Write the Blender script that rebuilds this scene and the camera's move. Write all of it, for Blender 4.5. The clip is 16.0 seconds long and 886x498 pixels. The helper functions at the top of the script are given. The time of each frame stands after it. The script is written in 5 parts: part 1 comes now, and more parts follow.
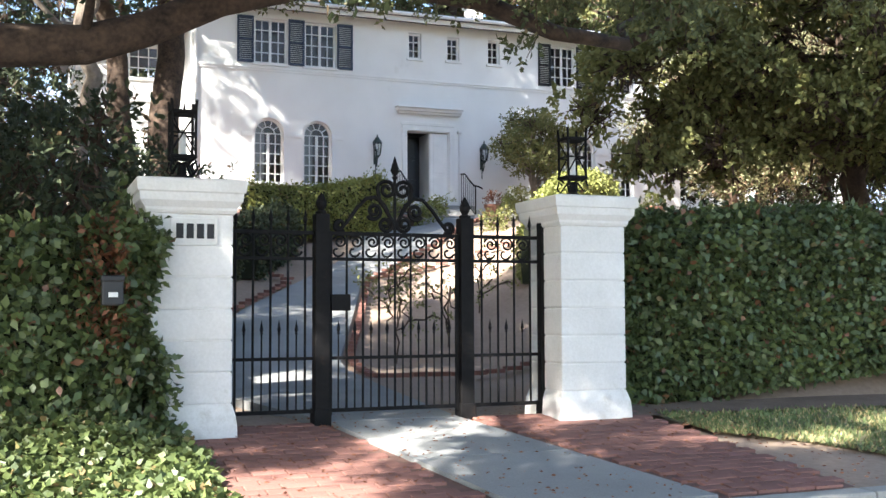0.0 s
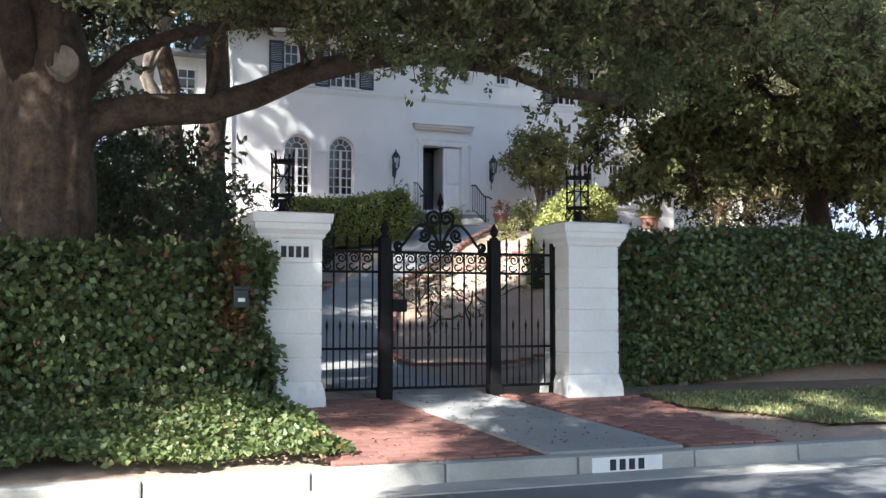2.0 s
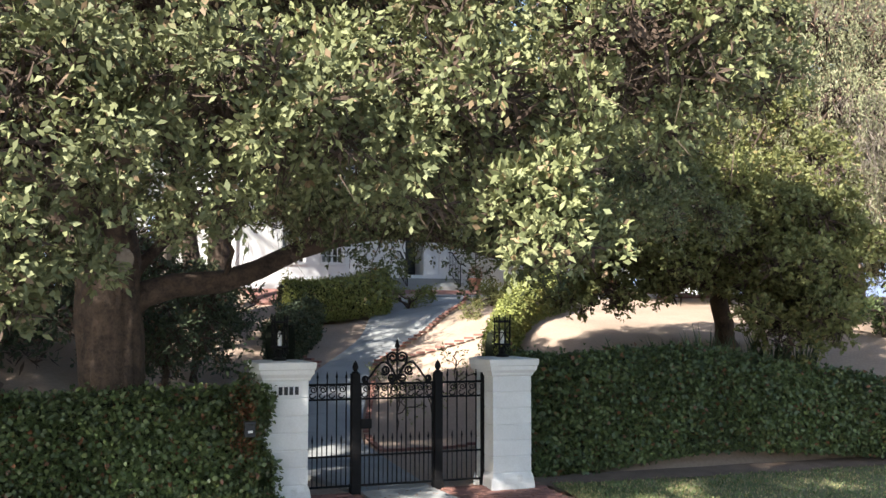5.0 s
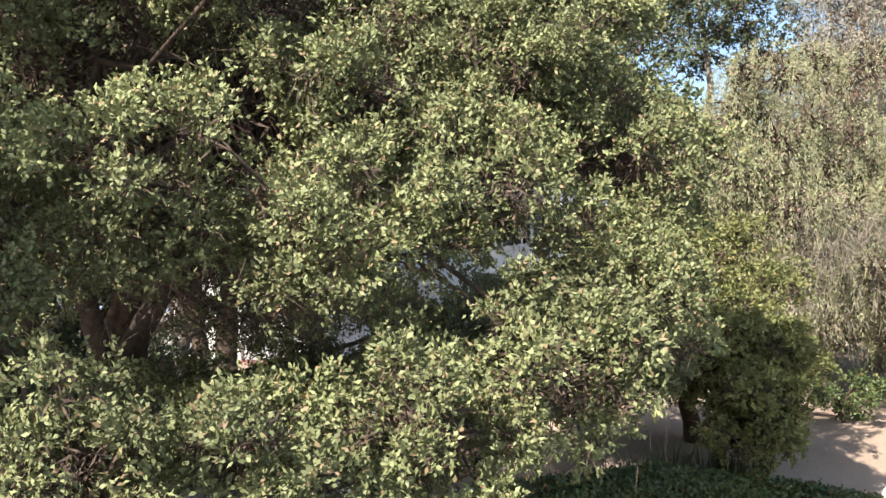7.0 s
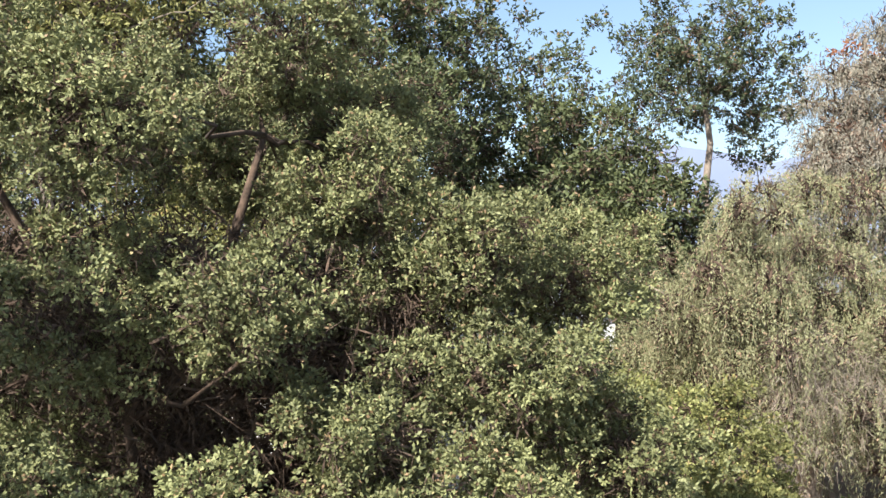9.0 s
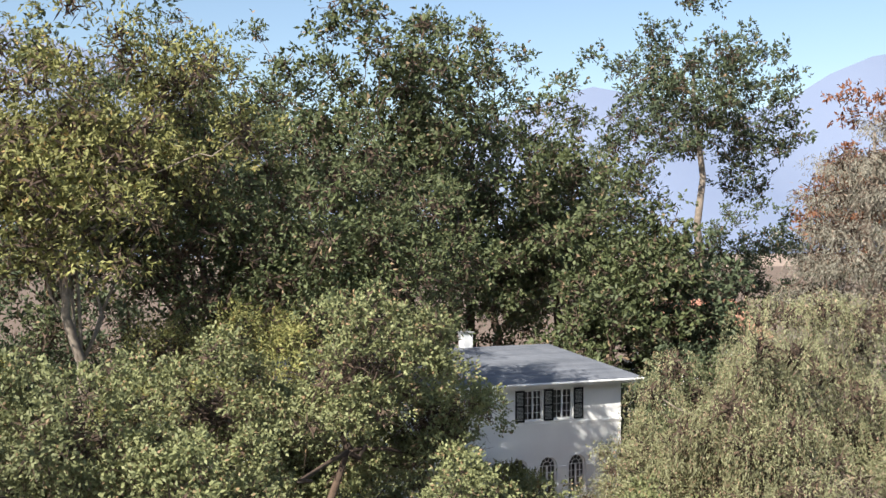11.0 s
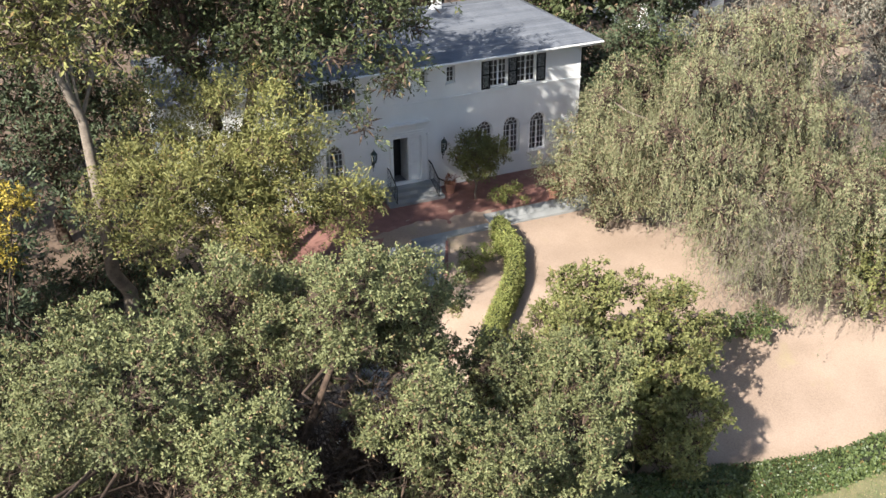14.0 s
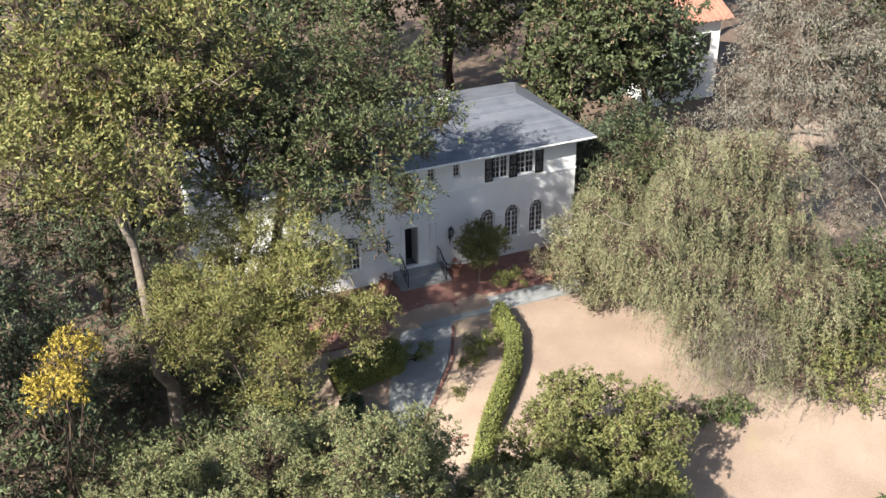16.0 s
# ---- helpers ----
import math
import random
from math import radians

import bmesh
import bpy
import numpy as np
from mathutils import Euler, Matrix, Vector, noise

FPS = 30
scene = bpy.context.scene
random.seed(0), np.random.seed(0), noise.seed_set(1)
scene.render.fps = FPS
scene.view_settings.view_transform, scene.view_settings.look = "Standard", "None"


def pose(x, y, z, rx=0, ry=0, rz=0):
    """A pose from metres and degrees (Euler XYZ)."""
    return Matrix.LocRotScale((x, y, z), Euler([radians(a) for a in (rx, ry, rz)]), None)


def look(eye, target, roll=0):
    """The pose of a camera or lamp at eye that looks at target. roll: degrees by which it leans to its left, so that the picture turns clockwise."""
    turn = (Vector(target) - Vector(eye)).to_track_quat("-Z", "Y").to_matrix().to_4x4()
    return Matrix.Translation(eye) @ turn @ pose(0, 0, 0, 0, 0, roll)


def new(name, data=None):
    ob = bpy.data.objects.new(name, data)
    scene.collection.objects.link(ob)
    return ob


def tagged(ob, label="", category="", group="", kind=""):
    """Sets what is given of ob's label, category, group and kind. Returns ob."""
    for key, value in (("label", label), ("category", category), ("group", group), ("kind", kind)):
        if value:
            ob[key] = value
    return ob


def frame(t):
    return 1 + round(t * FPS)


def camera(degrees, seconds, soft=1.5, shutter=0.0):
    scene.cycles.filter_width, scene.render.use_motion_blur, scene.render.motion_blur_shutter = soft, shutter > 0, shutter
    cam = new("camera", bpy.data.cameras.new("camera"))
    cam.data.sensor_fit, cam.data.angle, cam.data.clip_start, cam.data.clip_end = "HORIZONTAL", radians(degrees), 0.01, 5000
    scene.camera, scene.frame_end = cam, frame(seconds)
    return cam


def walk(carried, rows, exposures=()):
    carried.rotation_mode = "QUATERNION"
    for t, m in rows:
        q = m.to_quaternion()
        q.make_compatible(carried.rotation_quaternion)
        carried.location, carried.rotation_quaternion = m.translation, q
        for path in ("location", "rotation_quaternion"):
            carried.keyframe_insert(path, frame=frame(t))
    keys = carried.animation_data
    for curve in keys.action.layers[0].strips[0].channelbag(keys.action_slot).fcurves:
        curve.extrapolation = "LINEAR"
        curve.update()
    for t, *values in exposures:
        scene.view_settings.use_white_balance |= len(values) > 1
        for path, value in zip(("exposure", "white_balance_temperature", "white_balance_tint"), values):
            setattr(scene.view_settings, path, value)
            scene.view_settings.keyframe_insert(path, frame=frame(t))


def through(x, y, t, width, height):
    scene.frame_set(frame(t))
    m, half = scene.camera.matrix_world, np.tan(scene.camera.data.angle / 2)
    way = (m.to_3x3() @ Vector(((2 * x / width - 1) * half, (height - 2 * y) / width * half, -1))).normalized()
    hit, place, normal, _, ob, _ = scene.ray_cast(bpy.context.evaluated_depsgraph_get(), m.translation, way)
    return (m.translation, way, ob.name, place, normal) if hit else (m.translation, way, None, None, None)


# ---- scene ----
cam = camera(44.9, 16.0)
PATH = [
    (0, (-3.015, -8.842, 0.937), (-2.29, -6.981, 1.052), -0.2),
    (0.5, (-3.45, -9.415, 0.788), (-2.722, -7.556, 0.902), 0.0),
    (1, (-3.812, -9.976, 0.74), (-3.084, -8.116, 0.854), 0.2),
    (1.5, (-4.145, -10.59, 0.809), (-3.418, -8.73, 0.922), 0.2),
    (2, (-4.381, -11.254, 0.964), (-3.655, -9.394, 1.077), -0.0),
    (2.5, (-4.55, -12.062, 1.102), (-3.822, -10.202, 1.218), -0.1),
    (3, (-4.754, -12.86, 1.33), (-4.027, -11.001, 1.447), -0.3),
    (3.2, (-4.858, -13.12, 1.348), (-4.127, -11.263, 1.477), 0.1),
    (5.3, (-5.486, -15.882, 3.033), (-4.759, -14.023, 3.149), 0.1),
    (5.5, (-5.607, -16.144, 3.298), (-4.879, -14.285, 3.41), 0.2),
    (6, (-5.735, -16.758, 3.884), (-5.009, -14.898, 3.998), -0.0),
    (6.5, (-5.775, -17.249, 4.426), (-5.052, -15.387, 4.536), -0.2),
    (7, (-5.83, -17.655, 5.234), (-5.107, -15.793, 5.34), -0.2),
    (7.5, (-5.93, -18.05, 6.183), (-5.208, -16.188, 6.284), -0.1),
    (8, (-6.028, -18.387, 7.166), (-5.307, -16.524, 7.263), -0.1),
    (8.5, (-6.184, -18.655, 8.132), (-5.465, -16.791, 8.224), -0.2),
    (9, (-6.408, -18.901, 9.256), (-5.688, -17.036, 9.34), -0.2),
    (9.5, (-6.61, -19.157, 10.433), (-5.895, -17.291, 10.511), -0.2),
    (9.7, (-6.744, -19.231, 10.96), (-6.029, -17.365, 11.033), -0.0),
    (11.8, (-8.48, -18.107, 16.879), (-7.654, -16.31, 16.582), 0.4),
    (12, (-8.412, -18.214, 17.317), (-7.596, -16.438, 16.894), 0.3),
    (12.5, (-8.325, -18.527, 18.446), (-7.549, -16.834, 17.716), -0.0),
    (13, (-8.237, -18.812, 19.721), (-7.5, -17.191, 18.809), -0.2),
    (13.5, (-8.244, -19.117, 21.137), (-7.514, -17.502, 20.209), -0.3),
    (14, (-8.33, -19.555, 22.645), (-7.604, -17.941, 21.713), -0.4),
    (14.5, (-8.418, -20.07, 24.114), (-7.698, -18.456, 23.178), -0.5),
    (15, (-8.518, -20.617, 25.579), (-7.806, -19.002, 24.638), -0.6),
    (15.5, (-8.688, -21.158, 26.983), (-7.982, -19.543, 26.039), -0.7),
    (16, (-8.927, -21.732, 28.373), (-8.228, -20.115, 27.427), -0.7),
]
walk(cam, [(t, look(eye, target, roll)) for t, eye, target, roll in PATH],
     [(0, 2.45, 6400, 10), (1.5, 2.05, 6200, 10), (3.2, 1.6, 6000, 10), (5.3, 1.6, 6400, 10), (8.0, 1.4, 6450, 10), (9.7, 1.22, 6450, 10), (12.0, 0.92, 6450, 10), (12.6, 1.18, 6400, 10), (16, 1.12, 6400, 10)])

# ---- world, sun, exposure ----
SUN_EL, SUN_AZ = 38.0, 238.0
world = bpy.data.worlds.new("sky")
scene.world = world
world.use_nodes = True
wn = world.node_tree
sky = wn.nodes.new("ShaderNodeTexSky")
sky.sky_type, sky.sun_disc = "NISHITA", False
sky.sun_elevation, sky.sun_rotation = radians(SUN_EL), radians(SUN_AZ)
wn.links.new(sky.outputs[0], wn.nodes["Background"].inputs[0])
wn.nodes["Background"].inputs[1].default_value = 0.085
sun = new("sun", bpy.data.lights.new("sun", "SUN"))
sun.data.energy, sun.data.angle, sun.data.color = 5.0, radians(0.6), (1.0, 0.945, 0.86)
sd = Vector((math.sin(radians(SUN_AZ)) * math.cos(radians(SUN_EL)), math.cos(radians(SUN_AZ)) * math.cos(radians(SUN_EL)), math.sin(radians(SUN_EL))))
sun.matrix_world = look((0, 0, 60), Vector((0, 0, 60)) - sd)


# ---- materials ----
def mat(name, a, b, scale=4.0, rough=0.8, bump=0.2, metal=0.0, fine=40.0, c=None, stain=0.0, obj=0.0):
    """A surface between two colours at two scales, with a fine relief; c: a third colour for stains; obj: spread from piece to piece."""
    m = bpy.data.materials.new(name)
    m.use_nodes = True
    t = m.node_tree
    N, L = t.nodes, t.links
    bs = N["Principled BSDF"]
    co = N.new("ShaderNodeTexCoord")
    n1, n2 = N.new("ShaderNodeTexNoise"), N.new("ShaderNodeTexNoise")
    for n, sc, de in ((n1, scale, 6), (n2, fine, 4)):
        n.inputs["Scale"].default_value, n.inputs["Detail"].default_value = sc, de
        L.new(co.outputs["Object"], n.inputs["Vector"])
    mixn = N.new("ShaderNodeMath")
    mixn.operation = "MULTIPLY_ADD"
    mixn.inputs[1].default_value = 0.45
    L.new(n2.outputs[0], mixn.inputs[0])
    sub = N.new("ShaderNodeMath")
    sub.operation = "MULTIPLY"
    sub.inputs[1].default_value = 0.75
    L.new(n1.outputs[0], sub.inputs[0])
    L.new(sub.outputs[0], mixn.inputs[2])
    ramp = N.new("ShaderNodeValToRGB")
    ramp.color_ramp.elements[0].position, ramp.color_ramp.elements[1].position = 0.38, 0.78
    ramp.color_ramp.elements[0].color, ramp.color_ramp.elements[1].color = (*a, 1), (*b, 1)
    L.new(mixn.outputs[0], ramp.inputs[0])
    out = ramp.outputs[0]
    if c:
        n3 = N.new("ShaderNodeTexNoise")
        n3.inputs["Scale"].default_value, n3.inputs["Detail"].default_value, n3.inputs["Roughness"].default_value = scale * 0.6, 8, 0.7
        L.new(co.outputs["Object"], n3.inputs["Vector"])
        r3 = N.new("ShaderNodeValToRGB")
        r3.color_ramp.elements[0].position, r3.color_ramp.elements[1].position = 0.62 - stain * 0.3, 0.72
        L.new(n3.outputs[0], r3.inputs[0])
        mx = N.new("ShaderNodeMix")
        mx.data_type = "RGBA"
        L.new(r3.outputs[0], mx.inputs[0])
        L.new(out, mx.inputs[6])
        mx.inputs[7].default_value = (*c, 1)
        out = mx.outputs[2]
    if obj:
        oi, hs = N.new("ShaderNodeObjectInfo"), N.new("ShaderNodeHueSaturation")
        mr = N.new("ShaderNodeMapRange")
        mr.inputs[3].default_value, mr.inputs[4].default_value = 1 - obj, 1 + obj
        L.new(oi.outputs["Random"], mr.inputs[0])
        L.new(mr.outputs[0], hs.inputs["Value"])
        L.new(out, hs.inputs["Color"])
        out = hs.outputs[0]
    L.new(out, bs.inputs["Base Color"])
    bs.inputs["Roughness"].default_value, bs.inputs["Metallic"].default_value = rough, metal
    if bump:
        bp = N.new("ShaderNodeBump")
        bp.inputs["Strength"].default_value, bp.inputs["Distance"].default_value = bump, 0.02
        L.new(mixn.outputs[0], bp.inputs["Height"])
        L.new(bp.outputs[0], bs.inputs["Normal"])
    return m


def leaf_mat(name, a, b, dry=None, share=0.1, rough=0.68, through=0.13):
    """Leaves: each one a shade of its own between a and b, a few dry, some light passing through."""
    m = bpy.data.materials.new(name)
    m.use_nodes = True
    t = m.node_tree
    N, L = t.nodes, t.links
    bs = N["Principled BSDF"]
    g = N.new("ShaderNodeNewGeometry")
    ramp = N.new("ShaderNodeValToRGB")
    e = ramp.color_ramp.elements
    e[0].color, e[1].color = (*a, 1), (*b, 1)
    e[1].position = 1 - share
    if dry:
        e[1].position = 1 - share
        k = e.new(min(1.0, 1 - share + 0.02))
        k.color = (*dry, 1)
    L.new(g.outputs["Random Per Island"], ramp.inputs[0])
    co, nz = N.new("ShaderNodeTexCoord"), N.new("ShaderNodeTexNoise")
    nz.inputs["Scale"].default_value, nz.inputs["Detail"].default_value = 0.55, 3
    L.new(co.outputs["Object"], nz.inputs["Vector"])
    hs, mr = N.new("ShaderNodeHueSaturation"), N.new("ShaderNodeMapRange")
    mr.inputs[1].default_value, mr.inputs[2].default_value, mr.inputs[3].default_value, mr.inputs[4].default_value = 0.3, 0.7, 0.72, 1.28
    L.new(nz.outputs[0], mr.inputs[0])
    L.new(mr.outputs[0], hs.inputs["Value"])
    L.new(ramp.outputs[0], hs.inputs["Color"])
    L.new(hs.outputs[0], bs.inputs["Base Color"])
    bs.inputs["Roughness"].default_value = rough
    tr, mx = N.new("ShaderNodeBsdfTranslucent"), N.new("ShaderNodeMixShader")
    L.new(hs.outputs[0], tr.inputs[0])
    mx.inputs[0].default_value = through
    L.new(bs.outputs[0], mx.inputs[1])
    L.new(tr.outputs[0], mx.inputs[2])
    L.new(mx.outputs[0], N["Material Output"].inputs[0])
    return m


def glass_mat(name):
    m = bpy.data.materials.new(name)
    m.use_nodes = True
    b = m.node_tree.nodes["Principled BSDF"]
    b.inputs["Base Color"].default_value = (0.85, 0.9, 0.92, 1)
    b.inputs["Roughness"].default_value, b.inputs["Transmission Weight"].default_value, b.inputs["IOR"].default_value = 0.03, 1.0, 1.45
    return m


STUCCO = mat("stucco", (0.74, 0.74, 0.72), (0.86, 0.86, 0.84), 0.8, 0.9, 0.15, fine=60, c=(0.66, 0.65, 0.61), stain=0.05)
PILLAR = mat("pillar_paint", (0.70, 0.69, 0.65), (0.84, 0.83, 0.80), 2.5, 0.75, 0.25, fine=45, c=(0.52, 0.49, 0.42), stain=0.12, obj=0.04)
WHITE = mat("white_paint", (0.72, 0.72, 0.70), (0.82, 0.82, 0.80), 3, 0.6, 0.05)
IRON = mat("black_iron", (0.004, 0.004, 0.0045), (0.010, 0.009, 0.009), 8, 0.65, 0.15, 0.0, c=(0.022, 0.014, 0.01), stain=0.05)
CONC = mat("concrete", (0.22, 0.225, 0.22), (0.33, 0.335, 0.325), 1.2, 0.9, 0.2, fine=70, c=(0.22, 0.21, 0.19), stain=0.15)
KERB = mat("kerb_concrete", (0.27, 0.265, 0.24), (0.40, 0.39, 0.355), 2.2, 0.9, 0.25, fine=60, c=(0.26, 0.24, 0.2), stain=0.18, obj=0.08)
ASPH = mat("asphalt", (0.10, 0.105, 0.115), (0.17, 0.175, 0.18), 0.9, 0.9, 0.3, fine=120, c=(0.07, 0.07, 0.075), stain=0.1)
BRICK = mat("red_brick", (0.18, 0.084, 0.066), (0.28, 0.138, 0.11), 3, 0.85, 0.3, fine=60, c=(0.30, 0.20, 0.16), stain=0.12, obj=0.18)
BRICKBED = mat("brick_joint", (0.12, 0.07, 0.055), (0.2, 0.11, 0.085), 6, 0.95, 0.2)
SOIL = mat("soil", (0.11, 0.075, 0.05), (0.2, 0.14, 0.1), 3, 0.95, 0.5, fine=35)
GROUND = mat("dry_lawn", (0.25, 0.18, 0.13), (0.42, 0.315, 0.24), 0.35, 0.95, 0.4, fine=18, c=(0.34, 0.28, 0.15), stain=0.1)
GRASS = leaf_mat("grass_blades", (0.121, 0.164, 0.062), (0.209, 0.257, 0.103), (0.42, 0.34, 0.17), 0.25, 0.6, 0.25)
TURF = mat("turf_soil", (0.10, 0.11, 0.05), (0.24, 0.21, 0.11), 2.5, 0.95, 0.4, fine=40)
ROOF = mat("roof_shingle", (0.095, 0.105, 0.125), (0.17, 0.18, 0.20), 1.2, 0.85, 0.3, fine=25, obj=0.12)
TILE = mat("terracotta", (0.30, 0.13, 0.085), (0.44, 0.24, 0.17), 3, 0.8, 0.3, fine=30)
NAVY = mat("navy_paint", (0.012, 0.02, 0.045), (0.022, 0.034, 0.07), 4, 0.45, 0.05)
BLACKP = mat("black_paint", (0.008, 0.009, 0.011), (0.016, 0.017, 0.02), 4, 0.4, 0.05)
VERD = mat("aged_bronze", (0.03, 0.045, 0.04), (0.07, 0.09, 0.08), 10, 0.5, 0.1, 0.6)
GLASS = glass_mat("window_glass")
CURTAIN = mat("curtain_cloth", (0.30, 0.30, 0.28), (0.42, 0.42, 0.4), 6, 0.9, 0.2)
INSIDE = mat("dark_backing", (0.16, 0.15, 0.14), (0.22, 0.21, 0.2), 2, 0.9, 0.05)
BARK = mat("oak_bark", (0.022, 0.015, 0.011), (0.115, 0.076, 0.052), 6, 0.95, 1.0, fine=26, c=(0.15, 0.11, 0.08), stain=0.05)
BARKP = mat("pale_bark", (0.12, 0.095, 0.075), (0.30, 0.25, 0.2), 4, 0.95, 0.8, fine=18)
OAK = leaf_mat("oak_leaf", (0.110, 0.124, 0.050), (0.235, 0.245, 0.105), (0.25, 0.17, 0.09), 0.07)
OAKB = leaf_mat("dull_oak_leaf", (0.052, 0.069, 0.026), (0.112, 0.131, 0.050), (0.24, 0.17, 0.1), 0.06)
BROAD = leaf_mat("broad_leaf", (0.140, 0.152, 0.050), (0.275, 0.278, 0.100), (0.28, 0.22, 0.08), 0.06, through=0.28)
FERN = leaf_mat("feathery_leaf", (0.130, 0.134, 0.040), (0.258, 0.250, 0.080), (0.26, 0.18, 0.06), 0.06)
WEEP = leaf_mat("weeping_leaf", (0.160, 0.166, 0.082), (0.310, 0.308, 0.165), (0.36, 0.24, 0.16), 0.1, 0.6)
CEDAR = leaf_mat("cedar_needle", (0.150, 0.142, 0.108), (0.275, 0.252, 0.196), (0.30, 0.22, 0.16), 0.08, 0.7, 0.1)
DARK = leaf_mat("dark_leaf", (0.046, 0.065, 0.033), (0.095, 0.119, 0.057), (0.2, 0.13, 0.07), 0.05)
IVY = leaf_mat("ivy_leaf", (0.058, 0.086, 0.031), (0.145, 0.185, 0.066), (0.2, 0.09, 0.045), 0.05, 0.42, 0.2)
IVYG = leaf_mat("ground_ivy_leaf", (0.060, 0.090, 0.030), (0.145, 0.182, 0.062), (0.26, 0.19, 0.08), 0.05, 0.5, 0.2)
RUST = leaf_mat("dry_ivy_leaf", (0.16, 0.06, 0.03), (0.32, 0.14, 0.07), None, 0.05, 0.6, 0.3)
YEL = leaf_mat("yellow_leaf", (0.25, 0.19, 0.03), (0.5, 0.37, 0.06), None, 0.05)
BOX = leaf_mat("box_leaf", (0.162, 0.184, 0.049), (0.304, 0.323, 0.091), (0.3, 0.25, 0.08), 0.05)
# near-black, so the gaps between hedge leaves read as shade
CORE = mat("hedge_core_shade", (0.010, 0.014, 0.006), (0.022, 0.026, 0.012), 5, 1.0, 0.3)
INK = mat("black_marking", (0.015, 0.015, 0.017), (0.03, 0.03, 0.032), 5, 0.7, 0.05)
# distance haze is mixed into this blue
MOUNT = mat("haze_tinted_mountain", (0.15, 0.19, 0.29), (0.20, 0.24, 0.33), 0.004, 1.0, 0)


IRON.node_tree.nodes["Principled BSDF"].inputs["Specular IOR Level"].default_value = 0.18


# ---- mesh helpers ----
def finish(name, bm, m, parent=None, label="", smooth=False):
    me = bpy.data.meshes.new(name)
    bm.normal_update()
    bm.to_mesh(me)
    bm.free()
    me.materials.append(m)
    if smooth:
        me.shade_smooth()
    ob = new(name, me)
    if parent:
        ob.parent = parent
    if label:
        ob["label"] = label
    return ob


def part(name, bm, m, parent, label="", smooth=False):
    return finish(name, bm, m, parent, label, smooth)


def thing(name, label, category, group="", at=(0, 0, 0), kind=""):
    ob = new(name)
    ob.location = at
    ob.empty_display_size = 0.2
    return tagged(ob, label, category, group, kind)


def add_box(bm, x0, y0, z0, x1, y1, z1, bevel=0.0):
    r = bmesh.ops.create_cube(bm, size=1, matrix=Matrix.Translation(((x0 + x1) / 2, (y0 + y1) / 2, (z0 + z1) / 2)) @ Matrix.Diagonal((abs(x1 - x0), abs(y1 - y0), abs(z1 - z0), 1)))
    if bevel:
        es = list({e for v in r["verts"] for e in v.link_edges})
        bmesh.ops.bevel(bm, geom=es, offset=bevel, segments=2, affect="EDGES", profile=0.6)


def boxm(x0, y0, z0, x1, y1, z1, bevel=0.0):
    bm = bmesh.new()
    add_box(bm, x0, y0, z0, x1, y1, z1, bevel)
    return bm


def add_tube(bm, pts, rad, sides=8, cap=True):
    """A tube along pts; rad: one radius, or one for each point."""
    pts = [Vector(p) for p in pts]
    rads = rad if isinstance(rad, (list, tuple)) else [rad] * len(pts)
    rings = []
    side = None
    for i, p in enumerate(pts):
        d = (pts[min(i + 1, len(pts) - 1)] - pts[max(i - 1, 0)]).normalized()
        if side is None:
            side = d.cross(Vector((0.13, 0.99, 0.05))).normalized()
        side = (side - d * side.dot(d)).normalized()
        up = d.cross(side)
        rings.append([bm.verts.new(p + (side * math.cos(2 * math.pi * k / sides) + up * math.sin(2 * math.pi * k / sides)) * rads[i]) for k in range(sides)])
    for a, b in zip(rings, rings[1:]):
        for k in range(sides):
            bm.faces.new((a[k], a[(k + 1) % sides], b[(k + 1) % sides], b[k]))
    if cap:
        bm.faces.new(rings[0][::-1])
        bm.faces.new(rings[-1])


def tubem(pts, rad, sides=8):
    bm = bmesh.new()
    add_tube(bm, pts, rad, sides)
    return bm


def lathe(profile, sides=20, at=(0, 0, 0)):
    """A turned form from (radius, height) pairs."""
    bm = bmesh.new()
    rings = [[bm.verts.new((at[0] + r * math.cos(2 * math.pi * k / sides), at[1] + r * math.sin(2 * math.pi * k / sides), at[2] + z)) for k in range(sides)] for r, z in profile]
    for a, b in zip(rings, rings[1:]):
        for k in range(sides):
            bm.faces.new((a[k], a[(k + 1) % sides], b[(k + 1) % sides], b[k]))
    bm.faces.new(rings[0][::-1])
    bm.faces.new(rings[-1])
    return bm


def square_lathe(profile, at=(0, 0, 0)):
    """A square stack from (half width, height) pairs."""
    bm = bmesh.new()
    rings = [[bm.verts.new((at[0] + sx * r, at[1] + sy * r, at[2] + z)) for sx, sy in ((-1, -1), (1, -1), (1, 1), (-1, 1))] for r, z in profile]
    for a, b in zip(rings, rings[1:]):
        for k in range(4):
            bm.faces.new((a[k], a[(k + 1) % 4], b[(k + 1) % 4], b[k]))
    bm.faces.new(rings[0][::-1])
    bm.faces.new(rings[-1])
    return bm


def spiral(cx, cz, r0, r1, a0, turns, n=26, y=0.0):
    return [(cx + (r0 + (r1 - r0) * i / n) * math.cos(a0 + turns * 2 * math.pi * i / n), y, cz + (r0 + (r1 - r0) * i / n) * math.sin(a0 + turns * 2 * math.pi * i / n)) for i in range(n + 1)]


